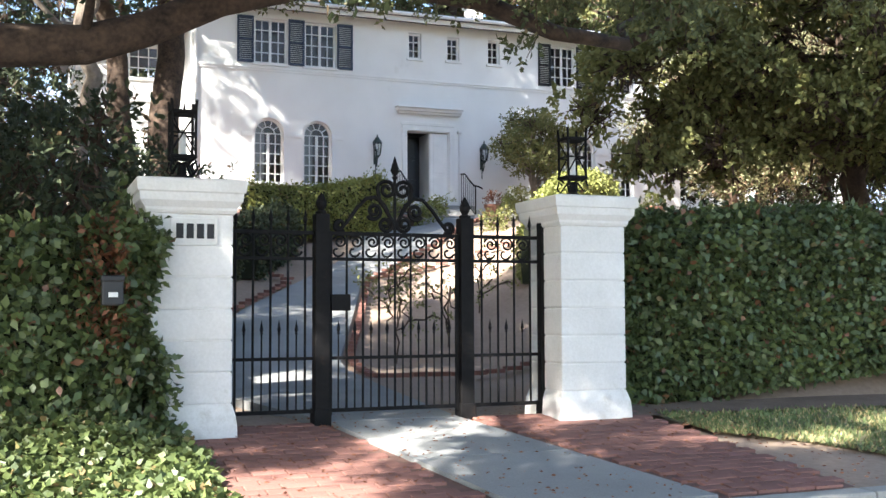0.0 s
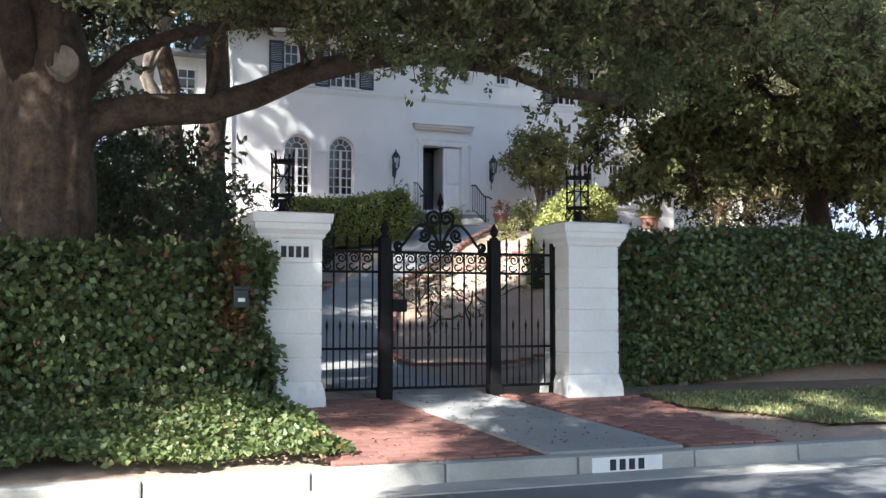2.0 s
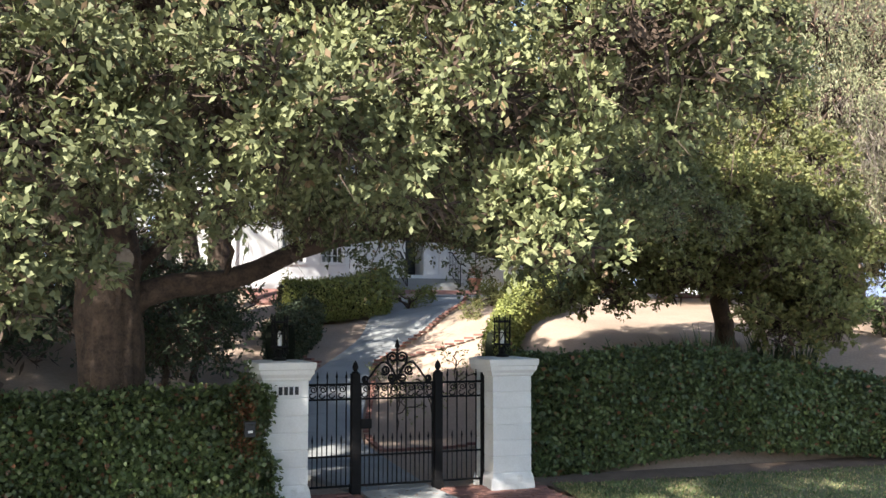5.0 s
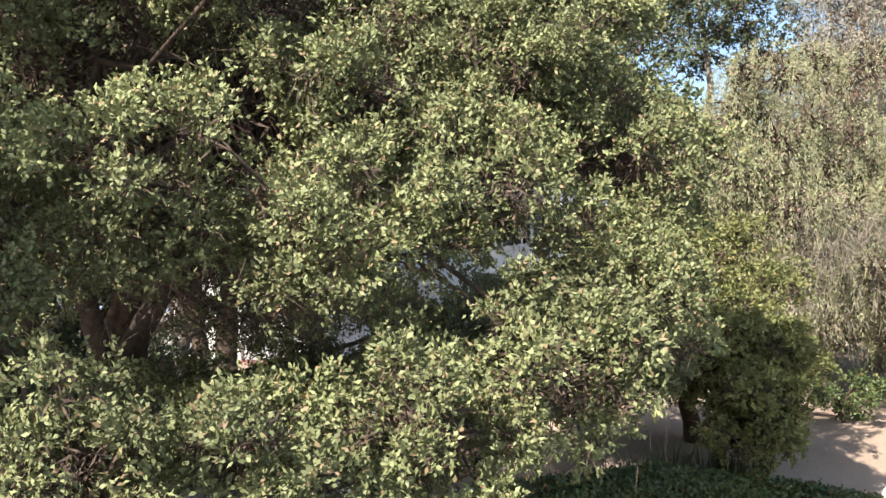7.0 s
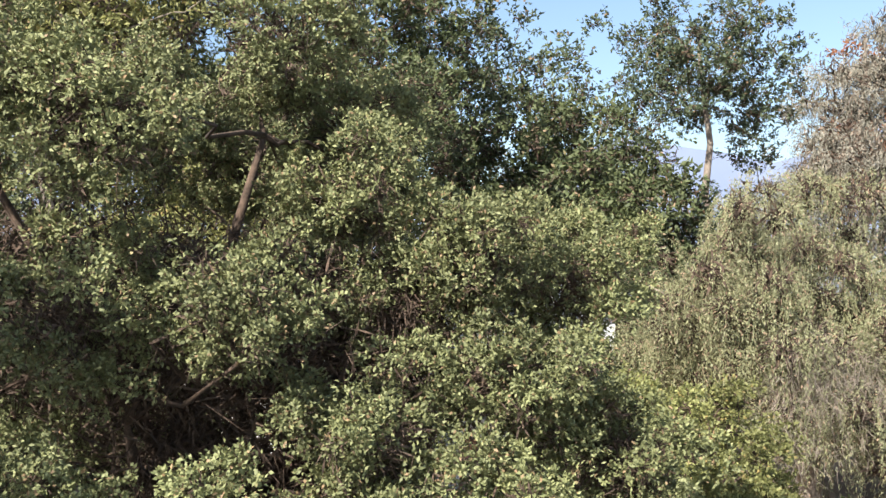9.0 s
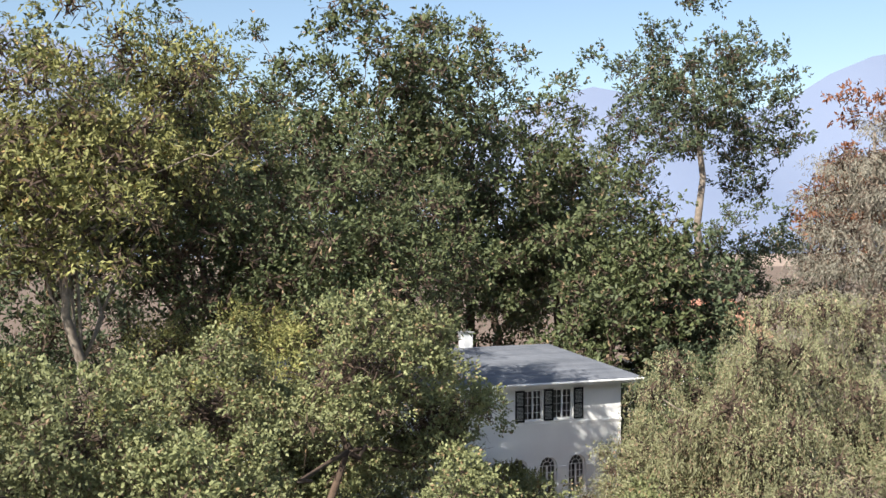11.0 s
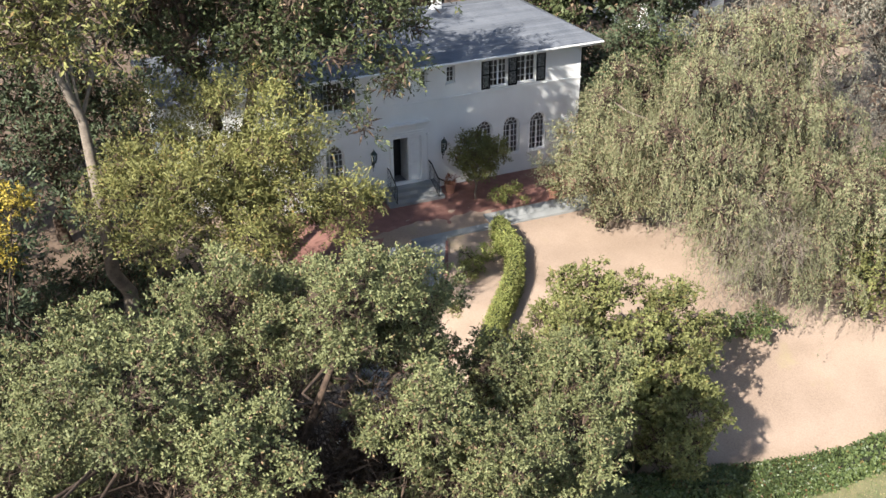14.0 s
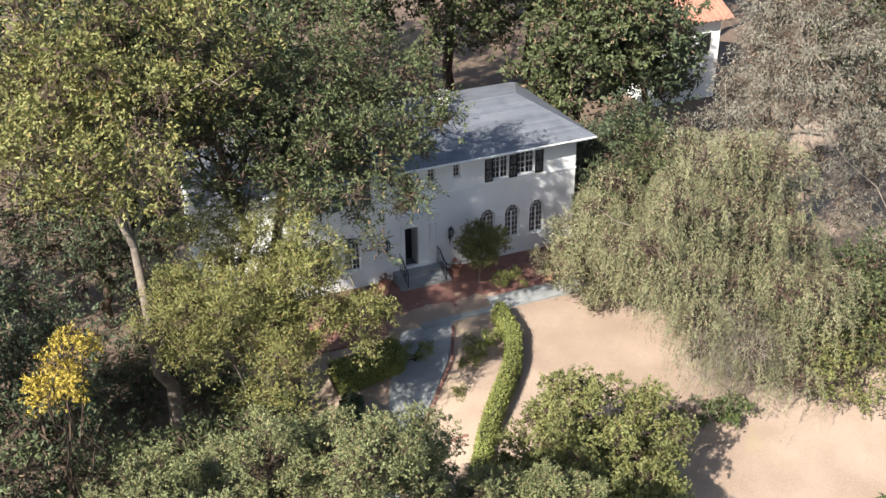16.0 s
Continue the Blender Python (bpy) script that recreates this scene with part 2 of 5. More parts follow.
def leaves(name, pos, dirs, length, width, m, parent=None, rng=None, fold=0.25, out=None, loose=0.66):
    """One mesh of many small leaf blades, each a folded lozenge: pos and dirs are arrays of roots and ways."""
    n = len(pos)
    d = dirs / (np.linalg.norm(dirs, axis=1, keepdims=True) + 1e-9)
    w = np.cross(d, rng.normal(size=(n, 3)) * (1.0 if out is None else loose) + (0 if out is None else out))
    w /= np.linalg.norm(w, axis=1, keepdims=True) + 1e-9
    u = np.cross(w, d)
    ln = (length * rng.uniform(0.65, 1.25, n))[:, None]
    wd = (width * rng.uniform(0.7, 1.2, n))[:, None]
    v = np.empty((n, 4, 3), np.float32)
    v[:, 0] = pos
    v[:, 1] = pos + d * ln * 0.45 + w * wd * 0.5 + u * wd * fold
    v[:, 2] = pos + d * ln
    v[:, 3] = pos + d * ln * 0.45 - w * wd * 0.5 + u * wd * fold
    me = bpy.data.meshes.new(name)
    me.vertices.add(n * 4)
    me.vertices.foreach_set("co", v.ravel())
    me.loops.add(n * 4)
    me.loops.foreach_set("vertex_index", np.arange(n * 4, dtype=np.int32))
    me.polygons.add(n)
    me.polygons.foreach_set("loop_start", np.arange(0, n * 4, 4, dtype=np.int32))
    me.update(calc_edges=True)
    me.materials.append(m)
    ob = new(name, me)
    if parent:
        ob.parent = parent
    return ob


def unit(rng, n):
    v = rng.normal(size=(n, 3))
    return v / np.linalg.norm(v, axis=1, keepdims=True)


def lobes(rng, centre, radii, n, lo, hi, inner=0.15, floor=None, wob=0.16, gap=0.62):
    """Clump centres and sizes over an ellipsoid, kept apart from each other, with an uneven outline."""
    m = n * 5
    d = unit(rng, m)
    k = np.where(rng.random(m) < inner, rng.uniform(0.2, 0.7, m), rng.uniform(0.8, 1.0, m)) * (1 + wob * rng.normal(size=m).clip(-1.6, 1.6))
    c = np.c_[np.array(centre) + d * np.array(radii) * k[:, None], rng.uniform(lo, hi, m)]
    if floor is not None:
        c = c[c[:, 2] > floor]
    got = []
    for q in c:
        if all((q[0] - g[0]) ** 2 + (q[1] - g[1]) ** 2 + (q[2] - g[2]) ** 2 > (gap * (q[3] + g[3])) ** 2 for g in got):
            got.append(q)
            if len(got) == n:
                break
    return np.array(got)


def grouped(rng, centre, radii, n, lo, hi, inner=0.15, floor=None, k=6, size=0.52):
    """A crown of several rounded heads with gaps between them."""
    out = []
    c = np.array(centre)
    for i in range(k):
        a = 2 * math.pi * (i + 0.6 * rng.random()) / max(1, k - 1)
        off = np.array((0.0, 0.0, 0.5)) if i == k - 1 else np.array((0.56 * math.cos(a), 0.56 * math.sin(a), rng.uniform(-0.45, 0.3)))
        f = size * rng.uniform(0.85, 1.15)
        out.append(lobes(rng, c + off * np.array(radii), np.array(radii) * f, max(4, n // k + 2), lo, hi, inner, floor, 0.1))
    return np.concatenate([o for o in out if len(o)])


def sprigs(rng, lb, per, count, spread, droop=0.0, flat=0.8, up=0.25, sub=0, near=0.8):
    """Leaf roots, ways and outward directions: clumps carry smaller clumps, those carry sprigs, and leaves stand along each sprig."""
    if sub:
        c = np.repeat(lb, sub, axis=0)
        d = unit(rng, len(c))
        d[:, 2] += up
        d /= np.linalg.norm(d, axis=1, keepdims=True)
        lb = np.c_[c[:, :3] + d * c[:, 3:4] * rng.uniform(0.6, 0.85, (len(c), 1)) * np.array([1, 1, flat]), c[:, 3] * rng.uniform(0.28, 0.5, len(c))]
    c = np.repeat(lb, per, axis=0)
    d = unit(rng, len(c))
    d[:, 2] += up
    d /= np.linalg.norm(d, axis=1, keepdims=True)
    r = c[:, 3:4] * np.where(rng.random((len(c), 1)) < 0.09, rng.uniform(1.1, 1.5, (len(c), 1)), rng.uniform(near - 0.2, 1.05, (len(c), 1)))
    p = c[:, :3] + d * r * np.array([1, 1, flat])
    way = d + 0.4 * rng.normal(size=d.shape) + np.array([0, 0, -droop])
    way /= np.linalg.norm(way, axis=1, keepdims=True)
    p, way, out = np.repeat(p, count, axis=0), np.repeat(way, count, axis=0), np.repeat(d, count, axis=0)
    s = rng.random((len(p), 1))
    pos = p + way * s * spread + rng.normal(size=p.shape) * spread * 0.13
    dirs = way * 0.7 + rng.normal(size=p.shape) * 0.55 + np.array([0, 0, -droop * 0.4])
    return pos, dirs, out


def inner(rng, lb, per, size):
    """Roots and ways of the dark blades that fill the inside of each clump."""
    c = np.repeat(lb, per, axis=0)
    pos = c[:, :3] + unit(rng, len(c)) * c[:, 3:4] * 0.62 * rng.random((len(c), 1)) ** 0.45 * np.array([1, 1, 0.75])
    return pos, rng.normal(size=pos.shape)


def limb_path(a, b, rng, n=7, wob=0.06, sag=0.0):
    a, b = Vector(a), Vector(b)
    ln = (b - a).length
    return [a.lerp(b, i / n) + Vector(rng.normal(size=3)) * wob * ln * math.sin(math.pi * i / n) * 0.6 + Vector((0, 0, sag * math.sin(math.pi * i / n))) for i in range(n + 1)]


def tree(name, label, base, top, r0, r1, lb, per, count, leaf, m, bark=BARK, seed=1, spread=0.3, droop=0.0, limbs=10, group="", up=0.25, category="tree", limb_r=0.4, sub=6, core=46, flat=0.8, fork=4):
    """A tree: tapered trunk, limbs into some of the clumps, and a crown of many leaf blades."""
    rng = np.random.default_rng(seed)
    t = thing(name, label, category, group, at=base)
    o = Vector(base)
    pts = limb_path((0, 0, -0.25), Vector(top) - o, rng, 9, 0.04)
    rads = [r0 * (1.35 if i == 0 else 1.0) + (r1 - r0) * i / 9 for i in range(10)]
    part("trunk", tubem(pts, rads, 14), bark, t, smooth=True)
    pick = rng.permutation(len(lb))[:limbs]
    for i in pick:
        k = int(rng.integers(fork, 10))
        a = pts[min(k, 9)]
        b = Vector(lb[i, :3]) - o
        n = 6
        path = limb_path(a, b, rng, n, 0.1, min(0.25, 0.08 * (b - a).length))
        rr = min(rads[min(k, 9)], max(0.03, rads[min(k, 9)] * limb_r))
        part("limb", tubem(path, [rr + (0.015 - rr) * j / n for j in range(n + 1)], 7), bark, t, smooth=True)
    pos, dirs, out = sprigs(rng, lb, per, count, spread, droop, up=up, sub=sub, flat=flat)
    o3 = np.array(base)
    leaves("crown", pos - o3, dirs, leaf[0], leaf[1], m, t, rng, out=out)
    # bark-dark twigs packed into each clump so its gaps read as shade
    pos, dirs = inner(rng, lb * np.array([1, 1, 1, 0.82]), int(core * 1.2), 1)
    sz = min(0.5, 0.5 * float(np.mean(lb[:, 3])))
    leaves("shade_twig_fill", pos - o3, dirs, sz, sz * 0.16, BARK, t, rng)["kind"] = "stuff"
    return t


# ---- ground ----
WALK_Z = ((-600, -.43), (-3.2, -.43), (-3.15, -.28), (0, 0), (4, .2), (7, .8), (10, 1.6), (13, 2.4), (16, 3.1), (17.2, 3.4), (600, 3.45))
LAWN_Z = ((-600, -.43), (-3.2, -.43), (-3.15, -.28), (.3, 0), (1.4, 1.0), (4, 1.95), (8, 2.5), (12.5, 2.95), (17, 3.4), (600, 3.45))


def gz(x, y):
    a = float(np.interp(y, [p[0] for p in WALK_Z], [p[1] for p in WALK_Z]))
    b = float(np.interp(y, [p[0] for p in LAWN_Z], [p[1] for p in LAWN_Z]))
    s = min(1, max(0, (x - 2) / 5 if x > 0 else (-2.2 - x) / 3))
    return a + (b - a) * s * s * (3 - 2 * s)


def sheet(xs, ys, lift=0.0, rough=0.0):
    bm = bmesh.new()
    vs = [[bm.verts.new((x, y, gz(x, y) + lift + (rough * noise.noise((x * 1.7, y * 1.7, 3)) if rough else 0))) for x in xs] for y in ys]
    for a, b in zip(vs, vs[1:]):
        for k in range(len(xs) - 1):
            bm.faces.new((a[k], a[k + 1], b[k + 1], b[k]))
    return bm


GX = [-600, -200, -80, -40] + [x * 1.0 for x in range(-24, -6)] + [-6 + 0.4 * i for i in range(40)] + [10 + i for i in range(0, 25)] + [50, 90, 200, 600]
GY = [-3.15 + 0.35 * i for i in range(60)] + [18, 20, 24, 30, 45, 80, 160, 300, 600]
tagged(finish("ground", sheet(GX, GY, -0.06, 0.05), GROUND, smooth=True), "dry tan lawn and bare earth rising to the house", "ground", kind="structure")
# dark soil sheets laid so the ground beneath the trees reads as shade
for n_, xs, ys in (("ground_behind", [-200, -80, -40, -20, 0, 20, 40, 60, 90, 300], [27.5, 30, 45, 60, 90, 180, 320]), ("ground_grove", [-60, -30, -20, -16, -12, -9, -6, -4, -3], [1.5, 3, 5, 8, 11, 14, 17, 20, 23, 27.4])):
    tagged(finish(n_, sheet(xs, ys, 0.05), SOIL, smooth=True), "dark soil sheet for the deep shade under the trees", "ground", kind="structure")
bm = bmesh.new()
vs = [[bm.verts.new((x, y, -0.43 + (0.06 if y < -3.6 else 0))) for x in (-600, -60, 0, 60, 600)] for y in (-600, -120, -40, -10, -3.6, -3.1)]
for a, b in zip(vs, vs[1:]):
    for k in range(4):
        bm.faces.new((a[k], a[k + 1], b[k + 1], b[k]))
tagged(finish("road", bm, ASPH), "grey asphalt street with dappled shade", "road", kind="structure")
bm = bmesh.new()
rng0 = np.random.default_rng(5)
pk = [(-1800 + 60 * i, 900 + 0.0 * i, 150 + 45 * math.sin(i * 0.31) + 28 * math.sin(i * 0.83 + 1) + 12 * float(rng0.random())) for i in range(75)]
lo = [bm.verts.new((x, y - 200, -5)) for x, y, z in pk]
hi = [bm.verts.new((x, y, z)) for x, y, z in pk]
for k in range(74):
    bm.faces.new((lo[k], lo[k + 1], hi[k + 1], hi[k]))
tagged(finish("backdrop", bm, MOUNT, smooth=True), "mountain ridge in haze-tinted blue far behind the trees", "mountain", kind="structure")


# ---- house ----
FY = 19.11
house = thing("house", "two-storey white stucco house with navy shutters and grey hipped roof", "house", at=(8, FY, 3.3))
HO = Vector((8, FY, 3.3))


def hp(name, bm, m, parent=None, label="", smooth=False):
    bmesh.ops.translate(bm, verts=bm.verts, vec=-HO)
    return part(name, bm, m, parent or house, label, smooth)


def loop_rect(x0, x1, z0, z1):
    return [(x0, z0), (x1, z0), (x1, z1), (x0, z1)]


def loop_arch(x0, x1, z0, z1, n=14):
    r, cx = (x1 - x0) / 2, (x0 + x1) / 2
    return [(x0, z0), (x1, z0)] + [(cx + r * math.cos(math.pi * i / n), z1 - r + r * math.sin(math.pi * i / n)) for i in range(n + 1)]


def pierced(outer, holes, y, thick):
    """An upright wall in the plane y with openings through it."""
    bm = bmesh.new()
    edges = []
    for lp in [outer] + holes:
        vs = [bm.verts.new((x, y, z)) for x, z in lp]
        edges += [bm.edges.new((vs[i], vs[(i + 1) % len(vs)])) for i in range(len(vs))]
    bmesh.ops.triangle_fill(bm, use_beauty=True, use_dissolve=False, edges=edges)
    r = bmesh.ops.extrude_face_region(bm, geom=bm.faces[:])
    bmesh.ops.translate(bm, verts=[g for g in r["geom"] if isinstance(g, bmesh.types.BMVert)], vec=(0, thick, 0))
    bmesh.ops.recalc_face_normals(bm, faces=bm.faces[:])
    return bm


ARCHES = [(2.54, 3.33), (3.87, 4.65), (10.66, 11.44), (11.97, 12.75), (13.28, 14.06)]
CASE = [(2.53, 3.42), (3.9, 4.77), (11.3, 12.12), (12.58, 13.48)]
SMALL = [(6.86, 7.24, 8.0, 8.72), (8.02, 8.4, 8.02, 8.7), (9.28, 9.66, 8.02, 8.72)]
DOOR = (6.82, 8.05, 3.86, 5.94)
A0, A1 = 4.32, 6.06
C0, C1 = 7.53, 8.74
holes = [loop_arch(a, b, A0, A1) for a, b in ARCHES] + [loop_rect(a, b, C0, C1) for a, b in CASE] + [loop_rect(*s) for s in SMALL] + [loop_rect(*DOOR)]
hp("front_wall", pierced(loop_rect(0.9, 15.72, 3.0, 9.0), holes, FY, 0.32), STUCCO)
hp("side_wall", boxm(15.4, FY + 0.32, 3.0, 15.72, 26.0, 9.0), STUCCO)
hp("side_wall", boxm(0.9, FY + 0.32, 3.0, 1.22, 26.0, 9.0), STUCCO)
hp("back_wall", boxm(0.9, 26.0, 3.0, 15.72, 26.3, 9.0), STUCCO)
# dark floors and partitions added inside so the windows look dark
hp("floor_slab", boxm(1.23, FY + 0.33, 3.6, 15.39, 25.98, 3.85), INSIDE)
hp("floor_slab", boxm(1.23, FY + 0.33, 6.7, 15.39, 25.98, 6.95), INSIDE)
hp("dark_backing_wall", boxm(1.23, FY + 3.6, 3.86, 15.39, FY + 3.72, 6.69), INSIDE)
hp("dark_backing_wall", boxm(1.23, FY + 3.6, 6.96, 15.39, FY + 3.72, 8.98), INSIDE)
# set-back wing on the left
hp("wing_wall", pierced(loop_rect(-1.9, 0.89, 2.6, 8.4), [loop_rect(-0.55, 0.25, 7.2, 8.1), loop_rect(-1.6, -0.7, 4.4, 6.0)], FY + 1.5, 0.3), STUCCO)
hp("wing_wall", boxm(-1.9, FY + 1.8, 2.6, -1.6, 26.0, 8.4), STUCCO)
for z0, z1, pr in ((7.36, 7.42, 0.05), (7.30, 7.36, 0.03)):
    hp("string_course", boxm(0.88, FY - pr, z0, 15.74, FY - 0.003, z1, 0.008), STUCCO)
for a, b in [(2.2, 2.5), (3.36, 3.84), (4.68, 4.98), (10.3, 10.62), (11.47, 11.94), (12.78, 13.25), (14.09, 14.4)]:
    hp("impost_band", boxm(a, FY - 0.035, 5.56, b, FY - 0.003, 5.66, 0.01), STUCCO)
# eaves and roof
bm = bmesh.new()
ev = [(0.25, 18.5), (16.4, 18.5), (16.4, 26.9), (0.25, 26.9)]
lo4 = [bm.verts.new((x, y, 9.02)) for x, y in ev]
hi4 = [bm.verts.new((x, y, 9.12)) for x, y in ev]
rg = [bm.verts.new((2.6, 22.7, 10.16)), bm.verts.new((14.3, 22.7, 10.16))]
bm.faces.new(lo4[::-1])
for k in range(4):
    bm.faces.new((lo4[k], lo4[(k + 1) % 4], hi4[(k + 1) % 4], hi4[k]))
bm.faces.new((hi4[0], hi4[1], rg[1], rg[0]))
bm.faces.new((hi4[1], hi4[2], rg[1]))
bm.faces.new((hi4[2], hi4[3], rg[0], rg[1]))
bm.faces.new((hi4[3], hi4[0], rg[0]))
roof = hp("roof", bm, ROOF)
hp("eave_board", boxm(0.35, 18.6, 8.9, 16.3, 18.68, 9.015), WHITE)
hp("gutter", tubem([(0.25, 18.46, 9.06), (16.4, 18.46, 9.06)], 0.05, 8), WHITE)
hp("chimney", boxm(10.2, 22.6, 9.6, 10.65, 23.1, 10.75, 0.02), STUCCO)
hp("chimney_cap", boxm(10.14, 22.54, 10.75, 10.71, 23.16, 10.82, 0.01), CONC)
bm = boxm(-2.3, FY + 0.9, 8.4, 0.86, 26.4, 8.5)
hp("wing_roof", bm, ROOF)
hp("downpipe", tubem([(1.0, FY - 0.05, 9.0), (1.0, FY - 0.05, 3.4)], 0.04, 8), WHITE)
hp("downpipe", tubem([(8.36, FY - 0.04, 5.95), (8.36, FY - 0.04, 3.5)], 0.018, 8), WHITE)
hp("vent_cap", boxm(8.3, FY - 0.12, 5.93, 8.42, FY - 0.003, 6.02, 0.02), WHITE)
# shingle courses on the front slope
for i in range(22):
    f = (i + 0.5) / 22.5
    y, z = 18.5 + 4.2 * f, 9.12 + 1.04 * f
    xl, xr = 0.25 + 2.35 * f, 16.4 - 2.1 * f
    bm = bmesh.new()
    v = [bm.verts.new(p) for p in ((xl, y - 0.11, z - 0.012), (xr, y - 0.11, z - 0.012), (xr - 0.1, y + 0.11, z + 0.036), (xl + 0.1, y + 0.11, z + 0.036), (xl, y - 0.11, z - 0.03), (xr, y - 0.11, z - 0.03))]
    bm.faces.new((v[0], v[1], v[2], v[3]))
    bm.faces.new((v[4], v[5], v[1], v[0]))
    hp("shingle", bm, ROOF, roof)


def bars(lines, y, w=0.035, d=0.04):
    """Thin bars between pairs of (x, z) in an upright plane."""
    bm = bmesh.new()
    for (xa, za), (xb, zb) in lines:
        a, b = Vector((xa, y, za)), Vector((xb, y, zb))
        dr = (b - a).normalized()
        q = Vector((-dr.z, 0, dr.x)) * w / 2
        k = Vector((0, d / 2, 0))
        v = [bm.verts.new(p + s * q + t * k) for p in (a, b) for s in (-1, 1) for t in (-1, 1)]
        for f in ((0, 1, 3, 2), (4, 6, 7, 5), (0, 4, 5, 1), (2, 3, 7, 6), (0, 2, 6, 4), (1, 5, 7, 3)):
            bm.faces.new([v[i] for i in f])
    return bm


def ring(lp, inset, y, d):
    """A frame that follows an outline, inset inwards."""
    cx, cz = sum(p[0] for p in lp) / len(lp), sum(p[1] for p in lp) / len(lp)
    x0, x1 = min(p[0] for p in lp), max(p[0] for p in lp)
    z0, z1 = min(p[1] for p in lp), max(p[1] for p in lp)
    sx, sz = 1 - 2 * inset / (x1 - x0), 1 - 2 * inset / (z1 - z0)
    mx, mz = (x0 + x1) / 2, (z0 + z1) / 2
    inn = [(mx + (x - mx) * sx, mz + (z - mz) * sz) for x, z in lp]
    bm = bmesh.new()
    n = len(lp)
    rows = [[bm.verts.new((x, yy, z)) for x, z in l] for l, yy in ((lp, y), (inn, y), (inn, y + d), (lp, y + d))]
    for a, b in zip(rows, rows[1:] + rows[:1]):
        for k in range(n):
            bm.faces.new((a[k], a[(k + 1) % n], b[(k + 1) % n], b[k]))
    return bm


def pane_of(lp, y):
    bm = bmesh.new()
    bm.faces.new([bm.verts.new((x, y, z)) for x, z in lp])
    return bm


def window(name, lp, cols, rows, y, arch=False, sill=True, frame_m=WHITE):
    x0, x1 = min(p[0] for p in lp), max(p[0] for p in lp)
    z0, z1 = min(p[1] for p in lp), max(p[1] for p in lp)
    w = hp(name, ring(lp, 0.05, y + 0.10, 0.07), frame_m, house, "white framed window with small panes")
    r = (x1 - x0) / 2
    zt = z1 - r if arch else z1
    ln = [((x0 + (x1 - x0) * i / cols, z0), (x0 + (x1 - x0) * i / cols, zt)) for i in range(1, cols)]
    ln += [((x0, z0 + (zt - z0) * j / rows), (x1, z0 + (zt - z0) * j / rows)) for j in range(1, rows + (1 if arch else 0))]
    if arch:
        cx = (x0 + x1) / 2
        ln += [((cx + 0.45 * r * math.cos(a), zt + 0.45 * r * math.sin(a)), (cx + r * math.cos(a), zt + r * math.sin(a))) for a in (math.pi * k / 5 for k in range(1, 5))]
        ln += [((cx + 0.45 * r * math.cos(math.pi * k / 8), zt + 0.45 * r * math.sin(math.pi * k / 8)), (cx + 0.45 * r * math.cos(math.pi * (k + 1) / 8), zt + 0.45 * r * math.sin(math.pi * (k + 1) / 8))) for k in range(8)]
    b = bars(ln, y + 0.14, 0.026, 0.035)
    bmesh.ops.translate(b, verts=b.verts, vec=-HO)
    part("muntin", b, frame_m, w)
    if cols == 4:
        b = bars([(((x0 + x1) / 2, z0), ((x0 + x1) / 2, zt))], y + 0.13, 0.07, 0.05)
        bmesh.ops.translate(b, verts=b.verts, vec=-HO)
        part("mullion", b, frame_m, w)
    g = pane_of(lp, y + 0.15)
    bmesh.ops.translate(g, verts=g.verts, vec=-HO)
    p = part("pane", g, GLASS, w)
    p.visible_shadow = False
    if sill:
        s = boxm(x0 - 0.06, y - 0.05, z0 - 0.07, x1 + 0.06, y + 0.12, z0 - 0.003, 0.01)
        bmesh.ops.translate(s, verts=s.verts, vec=-HO)
        part("sill", s, WHITE, w)
    return w


def shutter(x0, x1, z0, z1, m):
    s = hp("shutter", boxm(x0, FY - 0.05, z0, x0 + 0.05, FY - 0.006, z1, 0.004), m, house, "dark louvred wooden shutter")
    bm = bmesh.new()
    add_box(bm, x1 - 0.05, FY - 0.05, z0, x1, FY - 0.006, z1)
    for z in (z0 + 0.03, (z0 + z1) / 2, z1 - 0.03):
        add_box(bm, x0 + 0.05, FY - 0.049, z - 0.03, x1 - 0.05, FY - 0.007, z + 0.03)
    n = 22
    for i in range(n):
        z = z0 + 0.07 + (z1 - z0 - 0.14) * i / (n - 1)
        add_box(bm, x0 + 0.05, FY - 0.04, z - 0.018, x1 - 0.05, FY - 0.012, z + 0.008)
    bmesh.ops.translate(bm, verts=bm.verts, vec=-HO)
    part("louvre", bm, m, s)


for i, (a, b) in enumerate(ARCHES):
    w = window("arched_window", loop_arch(a, b, A0, A1), 4, 5, FY, True)
    tr = ring(loop_arch(a - 0.05, b + 0.05, A0 - 0.01, A1 + 0.05), 0.05, FY - 0.03, 0.027)
    bmesh.ops.translate(tr, verts=tr.verts, vec=-HO)
    part("architrave", tr, STUCCO, w)
    cu = boxm(a + 0.02, FY + 0.3, A0, (a + b) / 2 - 0.08, FY + 0.33, A1 - 0.1)
    bmesh.ops.translate(cu, verts=cu.verts, vec=-HO)
    if i < 2:
        part("curtain", cu, CURTAIN, w, "pale curtain behind the panes")
    else:
        cu.free()
for a, b in CASE:
    window("casement_window", loop_rect(a, b, C0, C1), 4, 4, FY)
for s in SMALL:
    window("small_window", loop_rect(*s), 2, 3, FY)
window("wing_window", loop_rect(-0.55, 0.25, 7.2, 8.1), 3, 3, FY + 1.5)
window("wing_window", loop_rect(-1.6, -0.7, 4.4, 6.0), 3, 4, FY + 1.5)
for a, b in ((2.07, 2.51), (3.44, 3.88), (4.79, 5.23)):
    shutter(a, b, C0 - 0.02, C1 + 0.02, NAVY)
